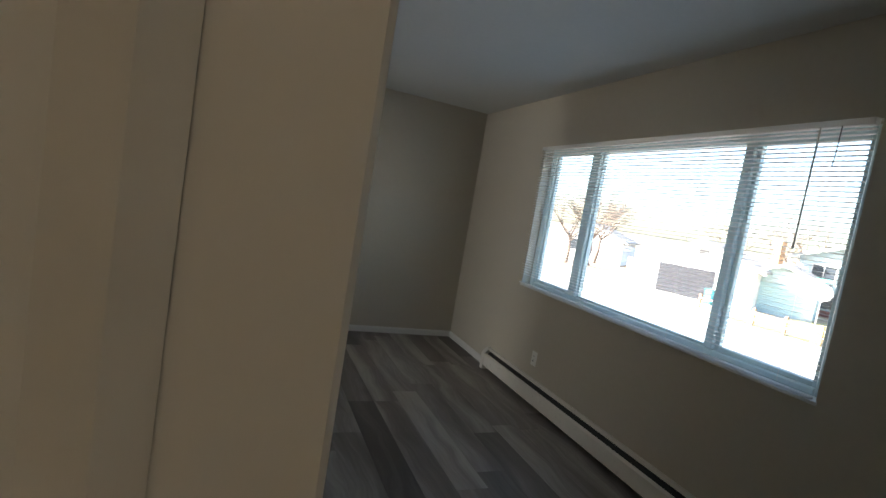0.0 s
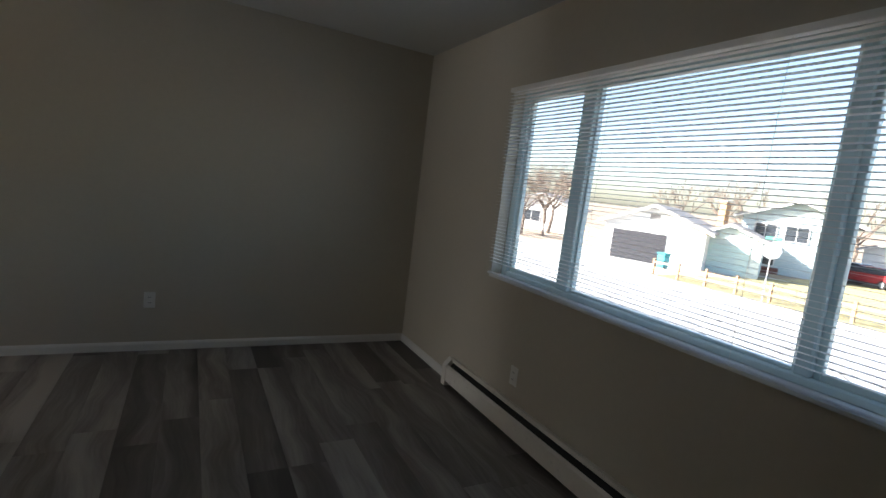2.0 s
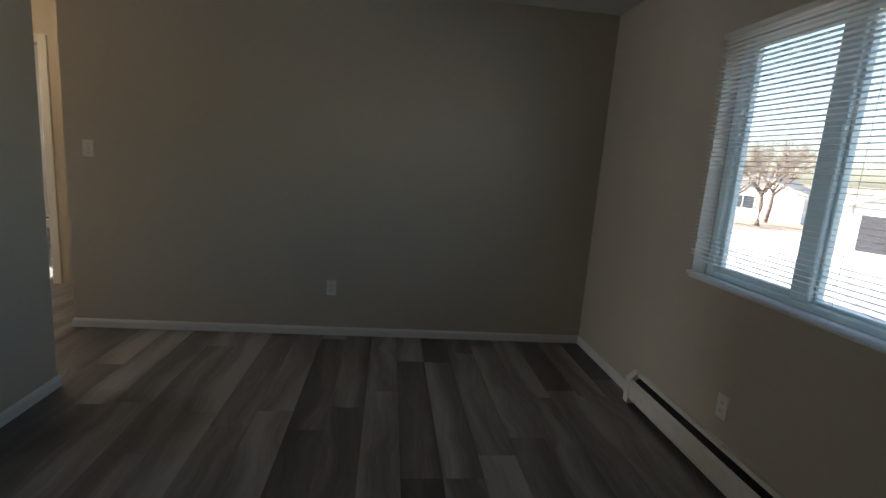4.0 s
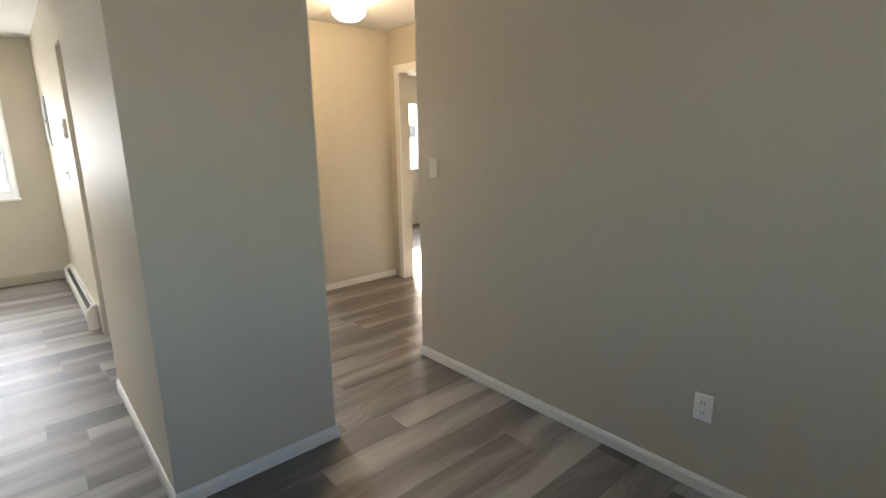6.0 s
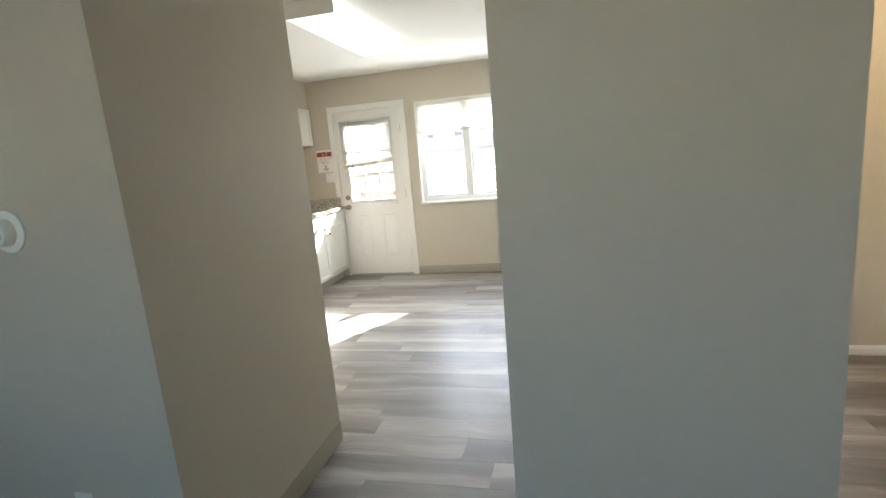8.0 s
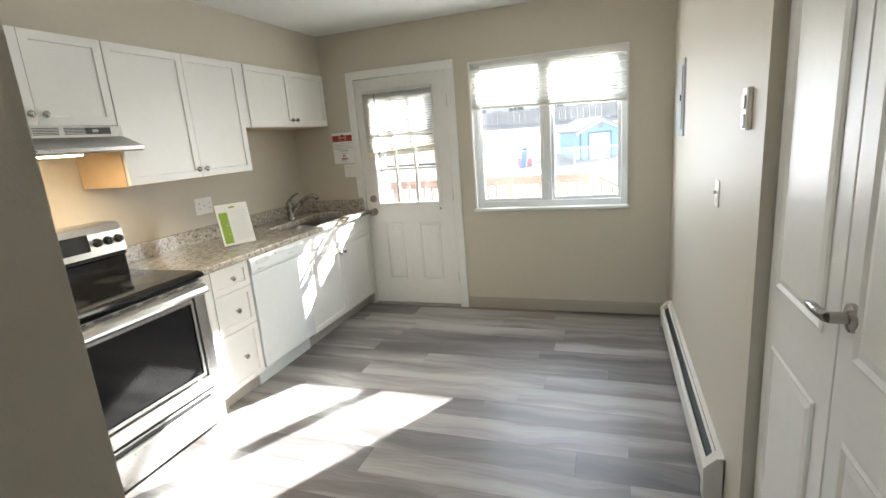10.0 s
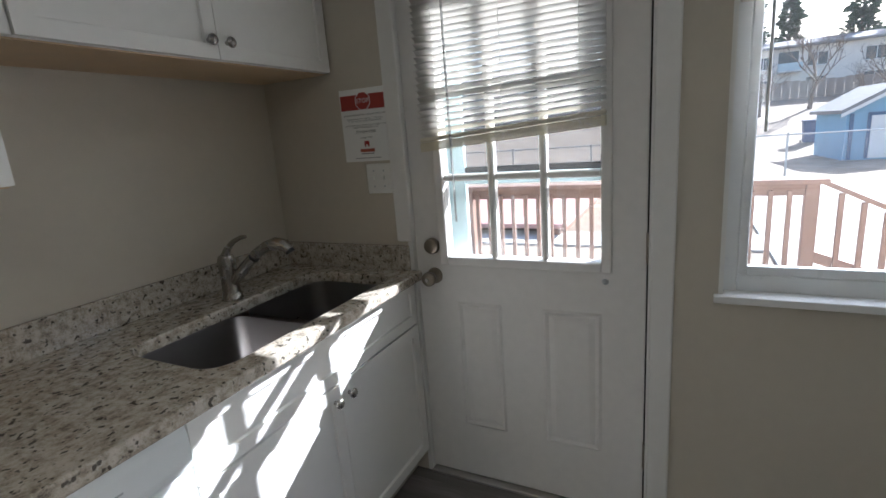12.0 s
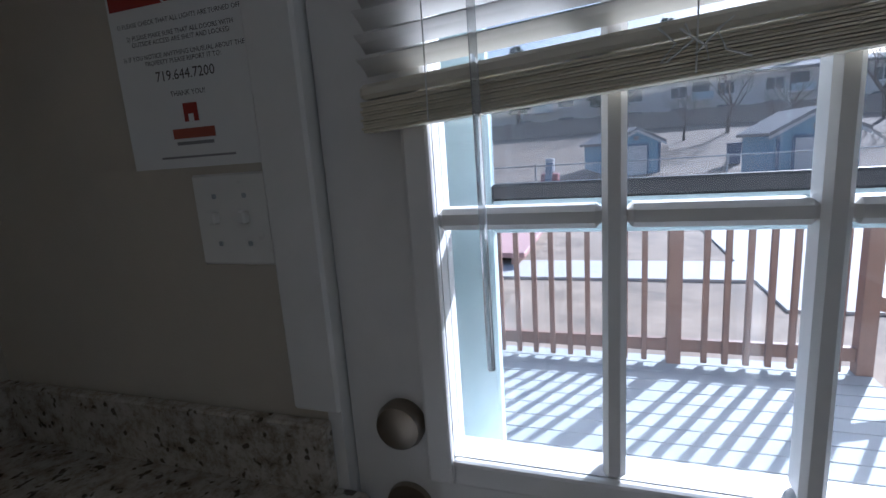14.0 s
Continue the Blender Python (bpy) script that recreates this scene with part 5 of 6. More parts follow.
def counter_sign():
    s = thing("counter_sign", (-2.828, 1.36, 0.909), "white flyer with a green column in an acrylic stand", "sign stand")
    ang = math.atan2(1.425 - 1.340, -2.921 + 2.734)
    m = Matrix.Translation((-2.828, 1.378, 0.912)) @ Matrix.Rotation(ang - math.pi, 4, "Z") @ Matrix.Rotation(radians(13), 4, "X")
    W, HH = 0.216, 0.279
    def put(bm):
        bm.transform(m)
        return bm
    acr = glass_material("clear_acrylic_sheet", (0.97, 0.98, 0.98))
    a = part("acrylic_sheet", put(box(B(), -W / 2 - 0.004, W / 2 + 0.004, 0.002, 0.004, 0, HH + 0.004)), acr, s)
    part("flyer", put(box(B(), -W / 2, W / 2, 0.0045, 0.0055, 0.004, HH)), PAPER, s)
    side = 1 if m.to_3x3().col[0].x < 0 else -1
    xa, xb = sorted((-side * (W / 2 - 0.012), -side * (W / 2 - 0.070)))
    part("green_column", put(box(B(), xa, xb, 0.0056, 0.0060, 0.018, 0.225)), GREENI, s, "lime green column")
    for k in (2, 5):
        part("text_bar", put(box(B(), xa + 0.014, xb - 0.014 - 0.01 * (k % 3), 0.0061, 0.0063, 0.035 + 0.02 * k, 0.038 + 0.02 * k)), PAPER, s)
    qa, qb = sorted((-side * (W / 2 - 0.085), side * (W / 2 - 0.015)))
    for k in range(15):
        part("text_bar", put(box(B(), qa + 0.006 * (k % 2), qb - 0.012 * (k % 4 == 3), 0.0056, 0.0059, 0.035 + 0.0135 * k, 0.0375 + 0.0135 * k)), plain("pale_grey_ink", (0.70, 0.71, 0.70), 0.6), s)
    part("heading_mark", put(box(B(), -0.02, 0.02, 0.0056, 0.0059, 0.250, 0.260)), GREENI, s)
    foot = box(B(), -0.095, 0.095, -0.085, 0.012, -0.0035, -0.0005, 0.001)
    foot.transform(Matrix.Translation((-2.828, 1.378, 0.912)) @ Matrix.Rotation(ang - math.pi, 4, "Z"))
    part("stand_foot", foot, acr, s)


counter_sign()

# ---- outdoors ----
DIRT = plain("dry_dirt_and_grass", (0.29, 0.225, 0.16), 0.95, grain=3, vary=0.38, bump=0.9, bump_scale=9, stain=0.15)
ASPH = plain("sunlit_pale_street", (0.42, 0.41, 0.39), 0.9, grain=40, vary=0.15, bump=0.3, bump_scale=60)
CONC = plain("pale_concrete", (0.50, 0.48, 0.44), 0.85, grain=25, vary=0.1, bump=0.3, bump_scale=80)
LAWN = plain("dry_winter_lawn", (0.34, 0.29, 0.14), 0.95, grain=18, vary=0.25, bump=0.5, bump_scale=40)
DECKW = plain("weathered_grey_deck_board", (0.40, 0.425, 0.405), 0.75, grain=14, vary=0.14, bump=0.25, bump_scale=60)
RAILW = plain("red_brown_stained_wood", (0.27, 0.16, 0.115), 0.6, grain=20, vary=0.15, bump=0.2, bump_scale=90)
FENCEW = plain("orange_brown_fence_wood", (0.40, 0.24, 0.13), 0.8, grain=10, vary=0.2)
BLUEP = plain("blue_shed_siding", (0.20, 0.37, 0.50), 0.6, grain=8, vary=0.1)
NAVY = plain("dark_blue_trim", (0.05, 0.11, 0.20), 0.6)
ROOFG = plain("grey_asphalt_shingle", (0.24, 0.23, 0.22), 0.9, grain=30, vary=0.2)
SIDW = plain("white_house_siding", (0.72, 0.71, 0.68), 0.7, grain=5, vary=0.06)
SIDT = plain("pale_teal_siding", (0.50, 0.59, 0.60), 0.7, grain=5, vary=0.08)
SIDB = plain("buff_apartment_siding", (0.74, 0.68, 0.60), 0.8, grain=4, vary=0.08)
BRICK = plain("dark_red_brick", (0.20, 0.09, 0.07), 0.85, grain=25, vary=0.2)
GREYW = plain("weathered_grey_fence_board", (0.30, 0.25, 0.21), 0.85, grain=10, vary=0.2)
DARKW = plain("dark_window_glass", (0.05, 0.06, 0.07), 0.12)
BARK = plain("grey_brown_bark", (0.17, 0.13, 0.10), 0.9, grain=20, vary=0.2)
PINE = plain("pine_needles", (0.045, 0.075, 0.035), 0.8, grain=5, vary=0.35)
GALV = plain("galvanised_steel", (0.45, 0.46, 0.47), 0.45, 0.8)

# ground: one sheet, low in front of the house, level behind it, rising far off
XG = [-1500, -300, -110, -60, -47, -38, -32, -28, -12, -5, 3, 6, 40, 90, 300, 1500]
ZG = [25, 11, 5.6, 3.3, 2.1, 0.75, -0.10, -0.44, -0.46, -0.46, -1.6, -2.0, -2.0, -1.6, 2.0, 20]
YG = [-1500, -300, -80, -30, -8, 0, 10, 30, 80, 300, 1500]
bm = B()
grid = [[bm.verts.new((x, y, z)) for y in YG] for x, z in zip(XG, ZG)]
for i in range(len(XG) - 1):
    for j in range(len(YG) - 1):
        bm.faces.new((grid[i][j], grid[i + 1][j], grid[i + 1][j + 1], grid[i][j + 1]))
structure("ground", bm, DIRT, "dry pale winter ground round the house", "ground")
structure("road", box(B(), 9.0, 23.5, -60, 80, -2.05, -1.99), ASPH, "wide sunlit asphalt street with cracks", "road")
structure("pavement", box(B(), 23.6, 25.0, -60, 26.8, -2.05, -1.90, 0.02), CONC, "pale concrete pavement along the street", "pavement")
structure("side_street", box(B(), 23.5, 75, 27.5, 36, -2.05, -1.985), ASPH, "side street leading away between lawns", "road")
structure("lawn", box(B(), 25.05, 75, -40, 20.5, -2.05, -1.95), LAWN, "dry yellow front lawn", "lawn")
structure("driveway", box(B(), 25.05, 34, 20.6, 26.8, -2.05, -1.96), CONC, "pale concrete driveway before the garage", "driveway")
structure("yard_path", box(B(), -19.0, -9.2, 3.6, 9.5, -0.5, -0.43), CONC, "pale concrete pad in the back yard", "path")
structure("garden_path", box(B(), -11.3, -10.3, -6, 3.6, -0.5, -0.425), CONC, "narrow concrete garden path", "path")
rng = random.Random(5)
bm = B()
for k in range(26):
    x, y = rng.uniform(10, 22.5), rng.uniform(0, 30)
    pts = [(x + 0.5 * i + rng.uniform(-0.3, 0.3), y + 0.9 * i * rng.uniform(0.5, 1.2), -1.988) for i in range(5)]
    for p, q in zip(pts, pts[1:]):
        d = (Vector(q) - Vector(p)).normalized().cross(Vector((0, 0, 1))) * 0.03
        bm.faces.new([bm.verts.new(Vector(p) - d), bm.verts.new(Vector(q) - d), bm.verts.new(Vector(q) + d), bm.verts.new(Vector(p) + d)])
tagged(part("road_cracks", bm, plain("tar_seal", (0.05, 0.05, 0.05), 0.8)), "dark tar-sealed cracks in the street", "cracks", "", "stuff")


def deck():
    z, x0, x1, y0, y1 = -0.20, -7.35, -4.37, -1.2, 3.46
    d = thing("deck", (-5.9, 1.1, z), "weathered grey wooden deck behind the house", "deck")
    part("frame", box(B(), x0 + 0.05, x1, y0 + 0.03, y1 - 0.03, -0.45, z - 0.032), RAILW, d)
    n = 21
    w = (x1 - x0) / n
    for k in range(n):
        part("board", box(B(), x0 + k * w + 0.004, x0 + (k + 1) * w - 0.004, y0, y1, z - 0.03, z, 0.003), DECKW, d)
    r = thing("deck_railing", (-7.25, 1.1, z), "red-brown wooden deck railing with square balusters", "railing")
    xr = -7.25
    part("top_rail", box(B(), xr - 0.07, xr + 0.07, y0, 3.52, 0.845, 0.885, 0.005), RAILW, r)
    part("upper_rail", box(B(), xr - 0.02, xr + 0.02, y0, 3.46, 0.755, 0.844, 0.003), RAILW, r)
    part("lower_rail", box(B(), xr - 0.02, xr + 0.02, y0, 3.46, -0.12, -0.03, 0.003), RAILW, r)
    for y in (-1.15, 0.55, 2.34, 3.42):
        part("post", box(B(), xr - 0.045, xr + 0.045, y - 0.045, y + 0.045, -0.45, 0.844, 0.004), RAILW, r)
    y = y0 + 0.10
    while y < 3.36:
        if min(abs(y - p) for p in (-1.15, 0.55, 2.34, 3.42)) > 0.07:
            part("baluster", box(B(), xr + 0.021, xr + 0.056, y - 0.018, y + 0.018, z + 0.02, 0.80, 0.003), RAILW, r)
        y += 0.125
    s = thing("deck_stairs", (-6.6, 4.2, -0.45), "wooden deck stairs with sloping handrails", "stairs")
    for k in range(2):
        part("tread", box(B(), -7.2, -5.6, 3.47 + 0.29 * k, 3.74 + 0.29 * k, z - 0.12 * (k + 1), z - 0.12 * (k + 1) + 0.035, 0.003), DECKW, s)
        part("riser", box(B(), -7.2, -5.6, 3.46 + 0.29 * k, 3.478 + 0.29 * k, -0.45, z - 0.12 * (k + 1) - 0.001), RAILW, s)
    for x in (-7.25, -5.58):
        bm = prism(B(), [(3.47, 0.845), (3.47, 0.885), (5.2, 0.005), (5.2, -0.035)], "x", x - 0.06, x + 0.06)
        part("sloping_rail", bm, RAILW, s)
        bm = prism(B(), [(3.47, 0.22), (3.47, 0.31), (5.15, -0.30), (5.15, -0.39)], "x", x - 0.02, x + 0.02)
        part("sloping_lower_rail", bm, RAILW, s)
        part("post", box(B(), x - 0.045, x + 0.045, 5.12, 5.21, -0.5, 0.0, 0.004), RAILW, s)
        for k in range(11):
            y = 3.60 + k * 0.14
            za = 0.87 - (y - 3.47) * 0.509
            part("baluster", box(B(), x + 0.021, x + 0.056, y - 0.018, y + 0.018, za - 0.62, za - 0.03, 0.003), RAILW, s)


deck()


def gable_house(name, label, category, at, angle, w, d, h, rise, wall, roof, openings=(), over=0.35, trim=SIDW, group=""):
    """A house whose front (local -y) is a gable of width w, depth d; openings: (part name, face, u0, u1, z0, z1, material)."""
    o = thing(name, at, label, category, group)
    m = Matrix.Translation(at) @ Matrix.Rotation(radians(angle), 4, "Z")
    def put(bm):
        bm.transform(m)
        return bm
    bm = prism(B(), [(-w / 2, -0.3), (w / 2, -0.3), (w / 2, h), (0, h + rise), (-w / 2, h)], "y", 0, d)
    part("wall", put(bm), wall, o)
    s = rise / (w / 2)
    for sg in (-1, 1):
        e = w / 2 + over
        bm = prism(B(), [(0, h + rise + 0.02), (sg * e, h - over * s + 0.02), (sg * e, h - over * s + 0.14), (0, h + rise + 0.14)], "y", -over, d + over)
        part("roof", put(bm), roof, o)
        bm = prism(B(), [(0, h + rise - 0.10), (sg * e, h - over * s - 0.10), (sg * e, h - over * s + 0.019), (0, h + rise + 0.019)], "y", -over, -over + 0.03)
        part("barge_board", put(bm), trim, o)
    for nm, face, u0, u1, z0, z1, mat in openings:
        def bx(u0, u1, z0, z1, p0, p1):
            if face == "front":
                return box(B(), u0, u1, -p1, -p0, z0, z1)
            if face == "right":
                return box(B(), w / 2 + p0, w / 2 + p1, u0, u1, z0, z1)
            return box(B(), -w / 2 - p1, -w / 2 - p0, u0, u1, z0, z1)
        f = part(nm, put(bx(u0, u1, z0, z1, 0.001, 0.05)), mat, o)
        if "window" in nm:
            for q in ((u0 - 0.08, u0, z0 - 0.08, z1 + 0.08), (u1, u1 + 0.08, z0 - 0.08, z1 + 0.08), (u0, u1, z0 - 0.08, z0), (u0, u1, z1, z1 + 0.08), ((u0 + u1) / 2 - 0.03, (u0 + u1) / 2 + 0.03, z0, z1)):
                part("frame", put(bx(*q, 0.051, 0.08)), trim, f)
    return o


# sheds in the back yard
SHED = [("door", "front", -0.62, 0.52, 0.05, 1.45, SIDW), ("door_trim", "front", -0.72, -0.63, 0.05, 1.55, NAVY), ("door_trim", "front", 0.53, 0.62, 0.05, 1.55, NAVY), ("door_trim", "front", -0.72, 0.62, 1.46, 1.56, NAVY), ("corner_board", "front", -1.20, -1.10, 0, 1.55, NAVY), ("corner_board", "front", 1.10, 1.20, 0, 1.55, NAVY), ("vent", "front", -0.12, 0.12, 1.72, 1.92, ROOFG)]
gable_house("garden_shed", "pale blue wooden garden shed with a white door", "shed", (-29.3, 3.15, -0.42), 112, 2.4, 3.7, 1.62, 0.58, BLUEP, ROOFG, SHED, 0.2, group="garden sheds")
gable_house("garden_shed", "pale blue garden shed facing the deck, beside the bin", "shed", (-24.0, 8.65, -0.44), 94, 2.6, 3.2, 1.65, 0.70, BLUEP, ROOFG, SHED, 0.2, group="garden sheds")


def chain_fence():
    f = thing("chain_link_fence", (-19.6, 2, -0.45), "galvanised chain-link fence across the yard", "fence")
    x = -19.6
    for k in range(14):
        y = -16.5 + k * 2.7
        part("post", cyl(B(), (x, y, -0.5), (x, y, 0.78), 0.03, 8), GALV, f)
    part("top_rail", cyl(B(), (x, -16.5, 0.72), (x, 18.6, 0.72), 0.02, 6), GALV, f)
    bm = B()
    for k in range(350):
        for s in (-1, 1):
            y = -16.5 + k * 0.1
            tube(bm, [(x + 0.002 * s, y, -0.45), (x + 0.002 * s, y + s * 1.15, 0.70)], 0.0016, 3)
    o = part("wire_mesh", bm, GALV, f)
    tagged(o, kind="stuff")


chain_fence()


def bare_tree(at, height, seed, name="bare_tree", label="leafless winter tree with fine grey twigs"):
    t = thing(name, at, label, "tree", "bare winter trees")
    r = random.Random(seed)
    base = Vector(at)
    trunk, twigs = B(), B()
    top = base + Vector((r.uniform(-0.3, 0.3), r.uniform(-0.3, 0.3), height * 0.36))
    tube(trunk, [base, (base + top) / 2 + Vector((0.08, -0.05, 0)), top], [height * 0.028, height * 0.022, height * 0.018], 8)
    def grow(p, d, length, rad, lv):
        q = p + d * length * 0.5 + Vector((r.uniform(-1, 1), r.uniform(-1, 1), r.uniform(0, 0.6))) * length * 0.08
        e = q + (d + Vector((r.uniform(-1, 1), r.uniform(-1, 1), r.uniform(-0.2, 0.6))) * 0.25).normalized() * length * 0.5
        tube(twigs, [p, q, e], [rad, rad * 0.75, rad * 0.5], 4 if lv else 6)
        if lv < 4:
            for k in range(3 if lv < 3 else 2):
                a = (d + Vector((r.uniform(-1, 1), r.uniform(-1, 1), r.uniform(-0.25, 0.8))) * 0.85).normalized()
                grow(q.lerp(e, r.uniform(0.1, 1.0)), a, length * r.uniform(0.55, 0.75), rad * 0.55, lv + 1)
    for k in range(6):
        a = 2 * math.pi * k / 6 + r.uniform(-0.4, 0.4)
        grow(top - Vector((0, 0, r.uniform(0, height * 0.1))), Vector((math.cos(a) * 0.75, math.sin(a) * 0.75, r.uniform(0.5, 1.1))).normalized(), height * 0.30, height * 0.011, 0)
    part("trunk", trunk, BARK, t)
    part("crown", twigs, BARK, t)


def pine_tree(at, height, seed):
    t = thing("pine_tree", at, "tall dark green pine with an uneven crown", "tree", "pines behind the yard")
    r = random.Random(seed)
    base = Vector(at)
    part("trunk", tube(B(), [base, base + Vector((0.1, 0, height * 0.5)), base + Vector((0, 0.1, height))], [height * 0.03, height * 0.02, 0.03], 8), BARK, t)
    bm = B()
    for k in range(900):
        h = r.uniform(0.22, 1.0)
        rad = height * 0.24 * (1 - h) ** 0.7 * r.uniform(0.3, 1.0) * (0.75 + 0.35 * math.sin(h * 23 + seed)) + 0.15
        a = r.uniform(0, 2 * math.pi)
        c = base + Vector((rad * math.cos(a), rad * math.sin(a), height * h - rad * 0.2))
        s = height * 0.035 * r.uniform(0.5, 1.3)
        u = Vector((r.uniform(-1, 1), r.uniform(-1, 1), r.uniform(-1, 1))).normalized() * s
        v = Vector((math.cos(a), math.sin(a), r.uniform(-0.6, 0.4))).normalized() * s * 1.6
        w = u.cross(v).normalized() * s * 0.4
        p = [bm.verts.new(c - u), bm.verts.new(c + u), bm.verts.new(c + v), bm.verts.new(c + w)]
        for f in ((0, 1, 2), (0, 1, 3), (1, 2, 3), (0, 2, 3)):
            bm.faces.new([p[i] for i in f])
    part("crown", bm, PINE, t)


for k, (x, y, h) in enumerate(((-64, -13, 11.5), (-66, 2, 10.5), (-82, 9.5, 13), (-84, 14, 12), (-82, 21, 13), (-62, -8, 9), (-88, 29, 13))):
    pine_tree((x, y, 3.4 if x > -70 else 4.2), h, k)
for k, (x, y, z, h) in enumerate(((-42, 9.5, 1.3, 5.5), (-52, 3.5, 2.4, 7.0), (-44, 19, 1.5, 6.0), (-40, 6.6, 1.0, 3.6), (-43, 13.5, 1.4, 4.2), (-41, 12.0, 1.1, 3.0))):
    bare_tree((x, y, z), h, 40 + k, label="leafless tree behind the sheds")
for k, (x, y, z, h) in enumerate(((33, 40, -2, 8.5), (27, 44, -2, 9.5), (44, 34, -2, 8.0), (55, 33, -1.95, 9.0), (60, 21, -1.95, 8.0), (52, 13, -1.95, 7.5), (50, 60, -2, 10), (70, 45, -1.9, 11), (30, 39.5, -2, 7.5), (37, 44, -2, 8.5), (43, 51, -2, 9.0), (64, 27, -1.9, 9.5))):
    bare_tree((x, y, z), h, 60 + k)


# long apartment row beyond the yard
def apartment(at, length, label):
    o = thing("apartment_building", at, label, "building", "apartment row")
    x, y, z = at
    part("wall", box(B(), x - 9, x, y, y + length, z - 1, z + 5.4), SIDB, o)
    
    bm = B()
    prism(bm, [(x + 0.7, z + 5.41), (x + 0.7, z + 5.65), (x - 4.5, z + 6.7), (x - 9.7, z + 5.65), (x - 9.7, z + 5.41)], "y", y - 0.6, y + length + 0.6)
    part("roof", bm, ROOFG, o)
    k = 0
    yy = y + 1.2
    while yy < y + length - 3:
        for zz in (0.7, 3.3):
            w = part("window", box(B(), x + 0.001, x + 0.06, yy, yy + 1.8, z + zz, z + zz + 1.3), DARKW, o)
            part("frame", box(B(), x + 0.061, x + 0.10, yy + 0.86, yy + 0.94, z + zz, z + zz + 1.3), SIDW, w)
            part("sill", box(B(), x + 0.061, x + 0.14, yy - 0.08, yy + 1.88, z + zz - 0.1, z + zz), SIDW, w)
        if k % 2:
            b = part("balcony", box(B(), x + 0.001, x + 1.3, yy + 2.2, yy + 4.6, z + 2.7, z + 2.85), SIDW, o)
            part("balcony_rail", box(B(), x + 1.22, x + 1.28, yy + 2.2, yy + 4.6, z + 2.851, z + 3.7), SIDT, b)
            part("patio_door", box(B(), x + 0.001, x + 0.06, yy + 2.4, yy + 4.3, z + 2.9, z + 5.0), DARKW, o)
        yy += 5.2
        k += 1


apartment((-68, -26, 2.6), 27, "buff two-storey apartment row with dark windows")
apartment((-74, 3, 2.8), 40, "long buff apartment row with balconies")
bm = B()
f = thing("yard_fence", (-47, 0, 2.0), "weathered brown board fence behind the yard", "fence")
for k in range(150):
    y = -34 + k * 0.52
    part("board", box(B(), -47.03, -47.0, y, y + 0.50, 2.0, 3.35 + 0.05 * math.sin(k * 1.7)), GREYW, f)


def wheelie_bin(at, mat, label):
    o = thing("wheelie_bin", at, label, "bin")
    x, y, z = at
    bm = box(B(), x - 0.28, x + 0.28, y - 0.28, y + 0.28, z + 0.05, z + 0.98, 0.03)
    for v in bm.verts:
        k = 0.82 + 0.18 * (v.co.z - z)
        v.co.x, v.co.y = x + (v.co.x - x) * k, y + (v.co.y - y) * k
    part("body", bm, mat, o)
    part("lid", box(B(), x - 0.32, x + 0.32, y - 0.31, y + 0.31, z + 0.985, z + 1.06, 0.02), mat, o)
    for s in (-1, 1):
        part("wheel", cyl(B(), (x - 0.22, y + s * 0.26, z + 0.09), (x - 0.22, y + s * 0.32, z + 0.09), 0.09, 12), BLACKP, o)


wheelie_bin((-31.0, 7.65, -0.20), plain("dark_blue_plastic", (0.03, 0.06, 0.14), 0.5), "dark blue wheeled bin in the yard")
o = thing("garden_toy", (-27.3, -0.7, -0.43), "faded red and white plastic garden toy", "toy")
part("base", box(B(), -27.7, -26.9, -1.1, -0.3, -0.43, 0.05, 0.06, 2), plain("faded_red_plastic", (0.42, 0.09, 0.10), 0.5), o)
part("tower", box(B(), -27.6, -27.1, -0.9, -0.5, 0.051, 0.75, 0.08, 2), SIDW, o, "white plastic tower")
part("slide", prism(B(), [(-27.1, 0.55), (-26.2, -0.40), (-26.1, -0.43), (-26.4, -0.43), (-27.1, 0.30)], "y", -0.85, -0.55), NAVY, o, "dark plastic slide")
o = thing("red_platform", (-11.5, -1.0, -0.45), "low weathered red wooden platform beyond the deck", "platform")
part("top", box(B(), -15.0, -10.9, -3.2, 0.72, -0.30, -0.22, 0.01), plain("faded_red_paint", (0.46, 0.27, 0.24), 0.7, grain=10, vary=0.12), o)
for y in (-3.0, -1.2, 0.55):
    part("bearer", box(B(), -14.9, -11.0, y - 0.06, y + 0.06, -0.46, -0.281), RAILW, o)

# houses across the street
# the open garage door is a dark sheet painted as the shade inside
GAR = [("garage_door", "front", -2.6, 0.9, 0.1, 2.1, plain("garage_opening_shade", (0.03, 0.03, 0.035), 0.8)), ("door", "front", 1.6, 2.45, 0.1, 2.1, SIDT), ("vent", "front", -0.3, 0.3, 3.0, 3.4, ROOFG)]
gable_house("garage", "white gabled garage, its open door a flat dark panel", "garage", (29.6, 24.4, -1.97), -62, 6.4, 8, 2.7, 1.25, SIDW, ROOFG, GAR, 0.5, group="houses across the street")
HS = [("window", "front", -2.6, -1.2, 2.6, 3.7, DARKW), ("window", "front", -0.6, 0.8, 2.6, 3.7, DARKW), ("window", "front", -2.6, -1.0, 0.6, 1.5, DARKW), ("door", "front", 1.6, 2.5, 0.1, 2.1, NAVY), ("brick_band", "front", -3.4, -0.6, -0.1, 0.45, BRICK)]
gable_house("split_level_house", "pale teal split-level house with brick base", "house", (42.0, 22.0, -1.97), -62, 7.0, 9, 4.3, 1.3, SIDT, ROOFG, HS, 0.6, group="houses across the street")
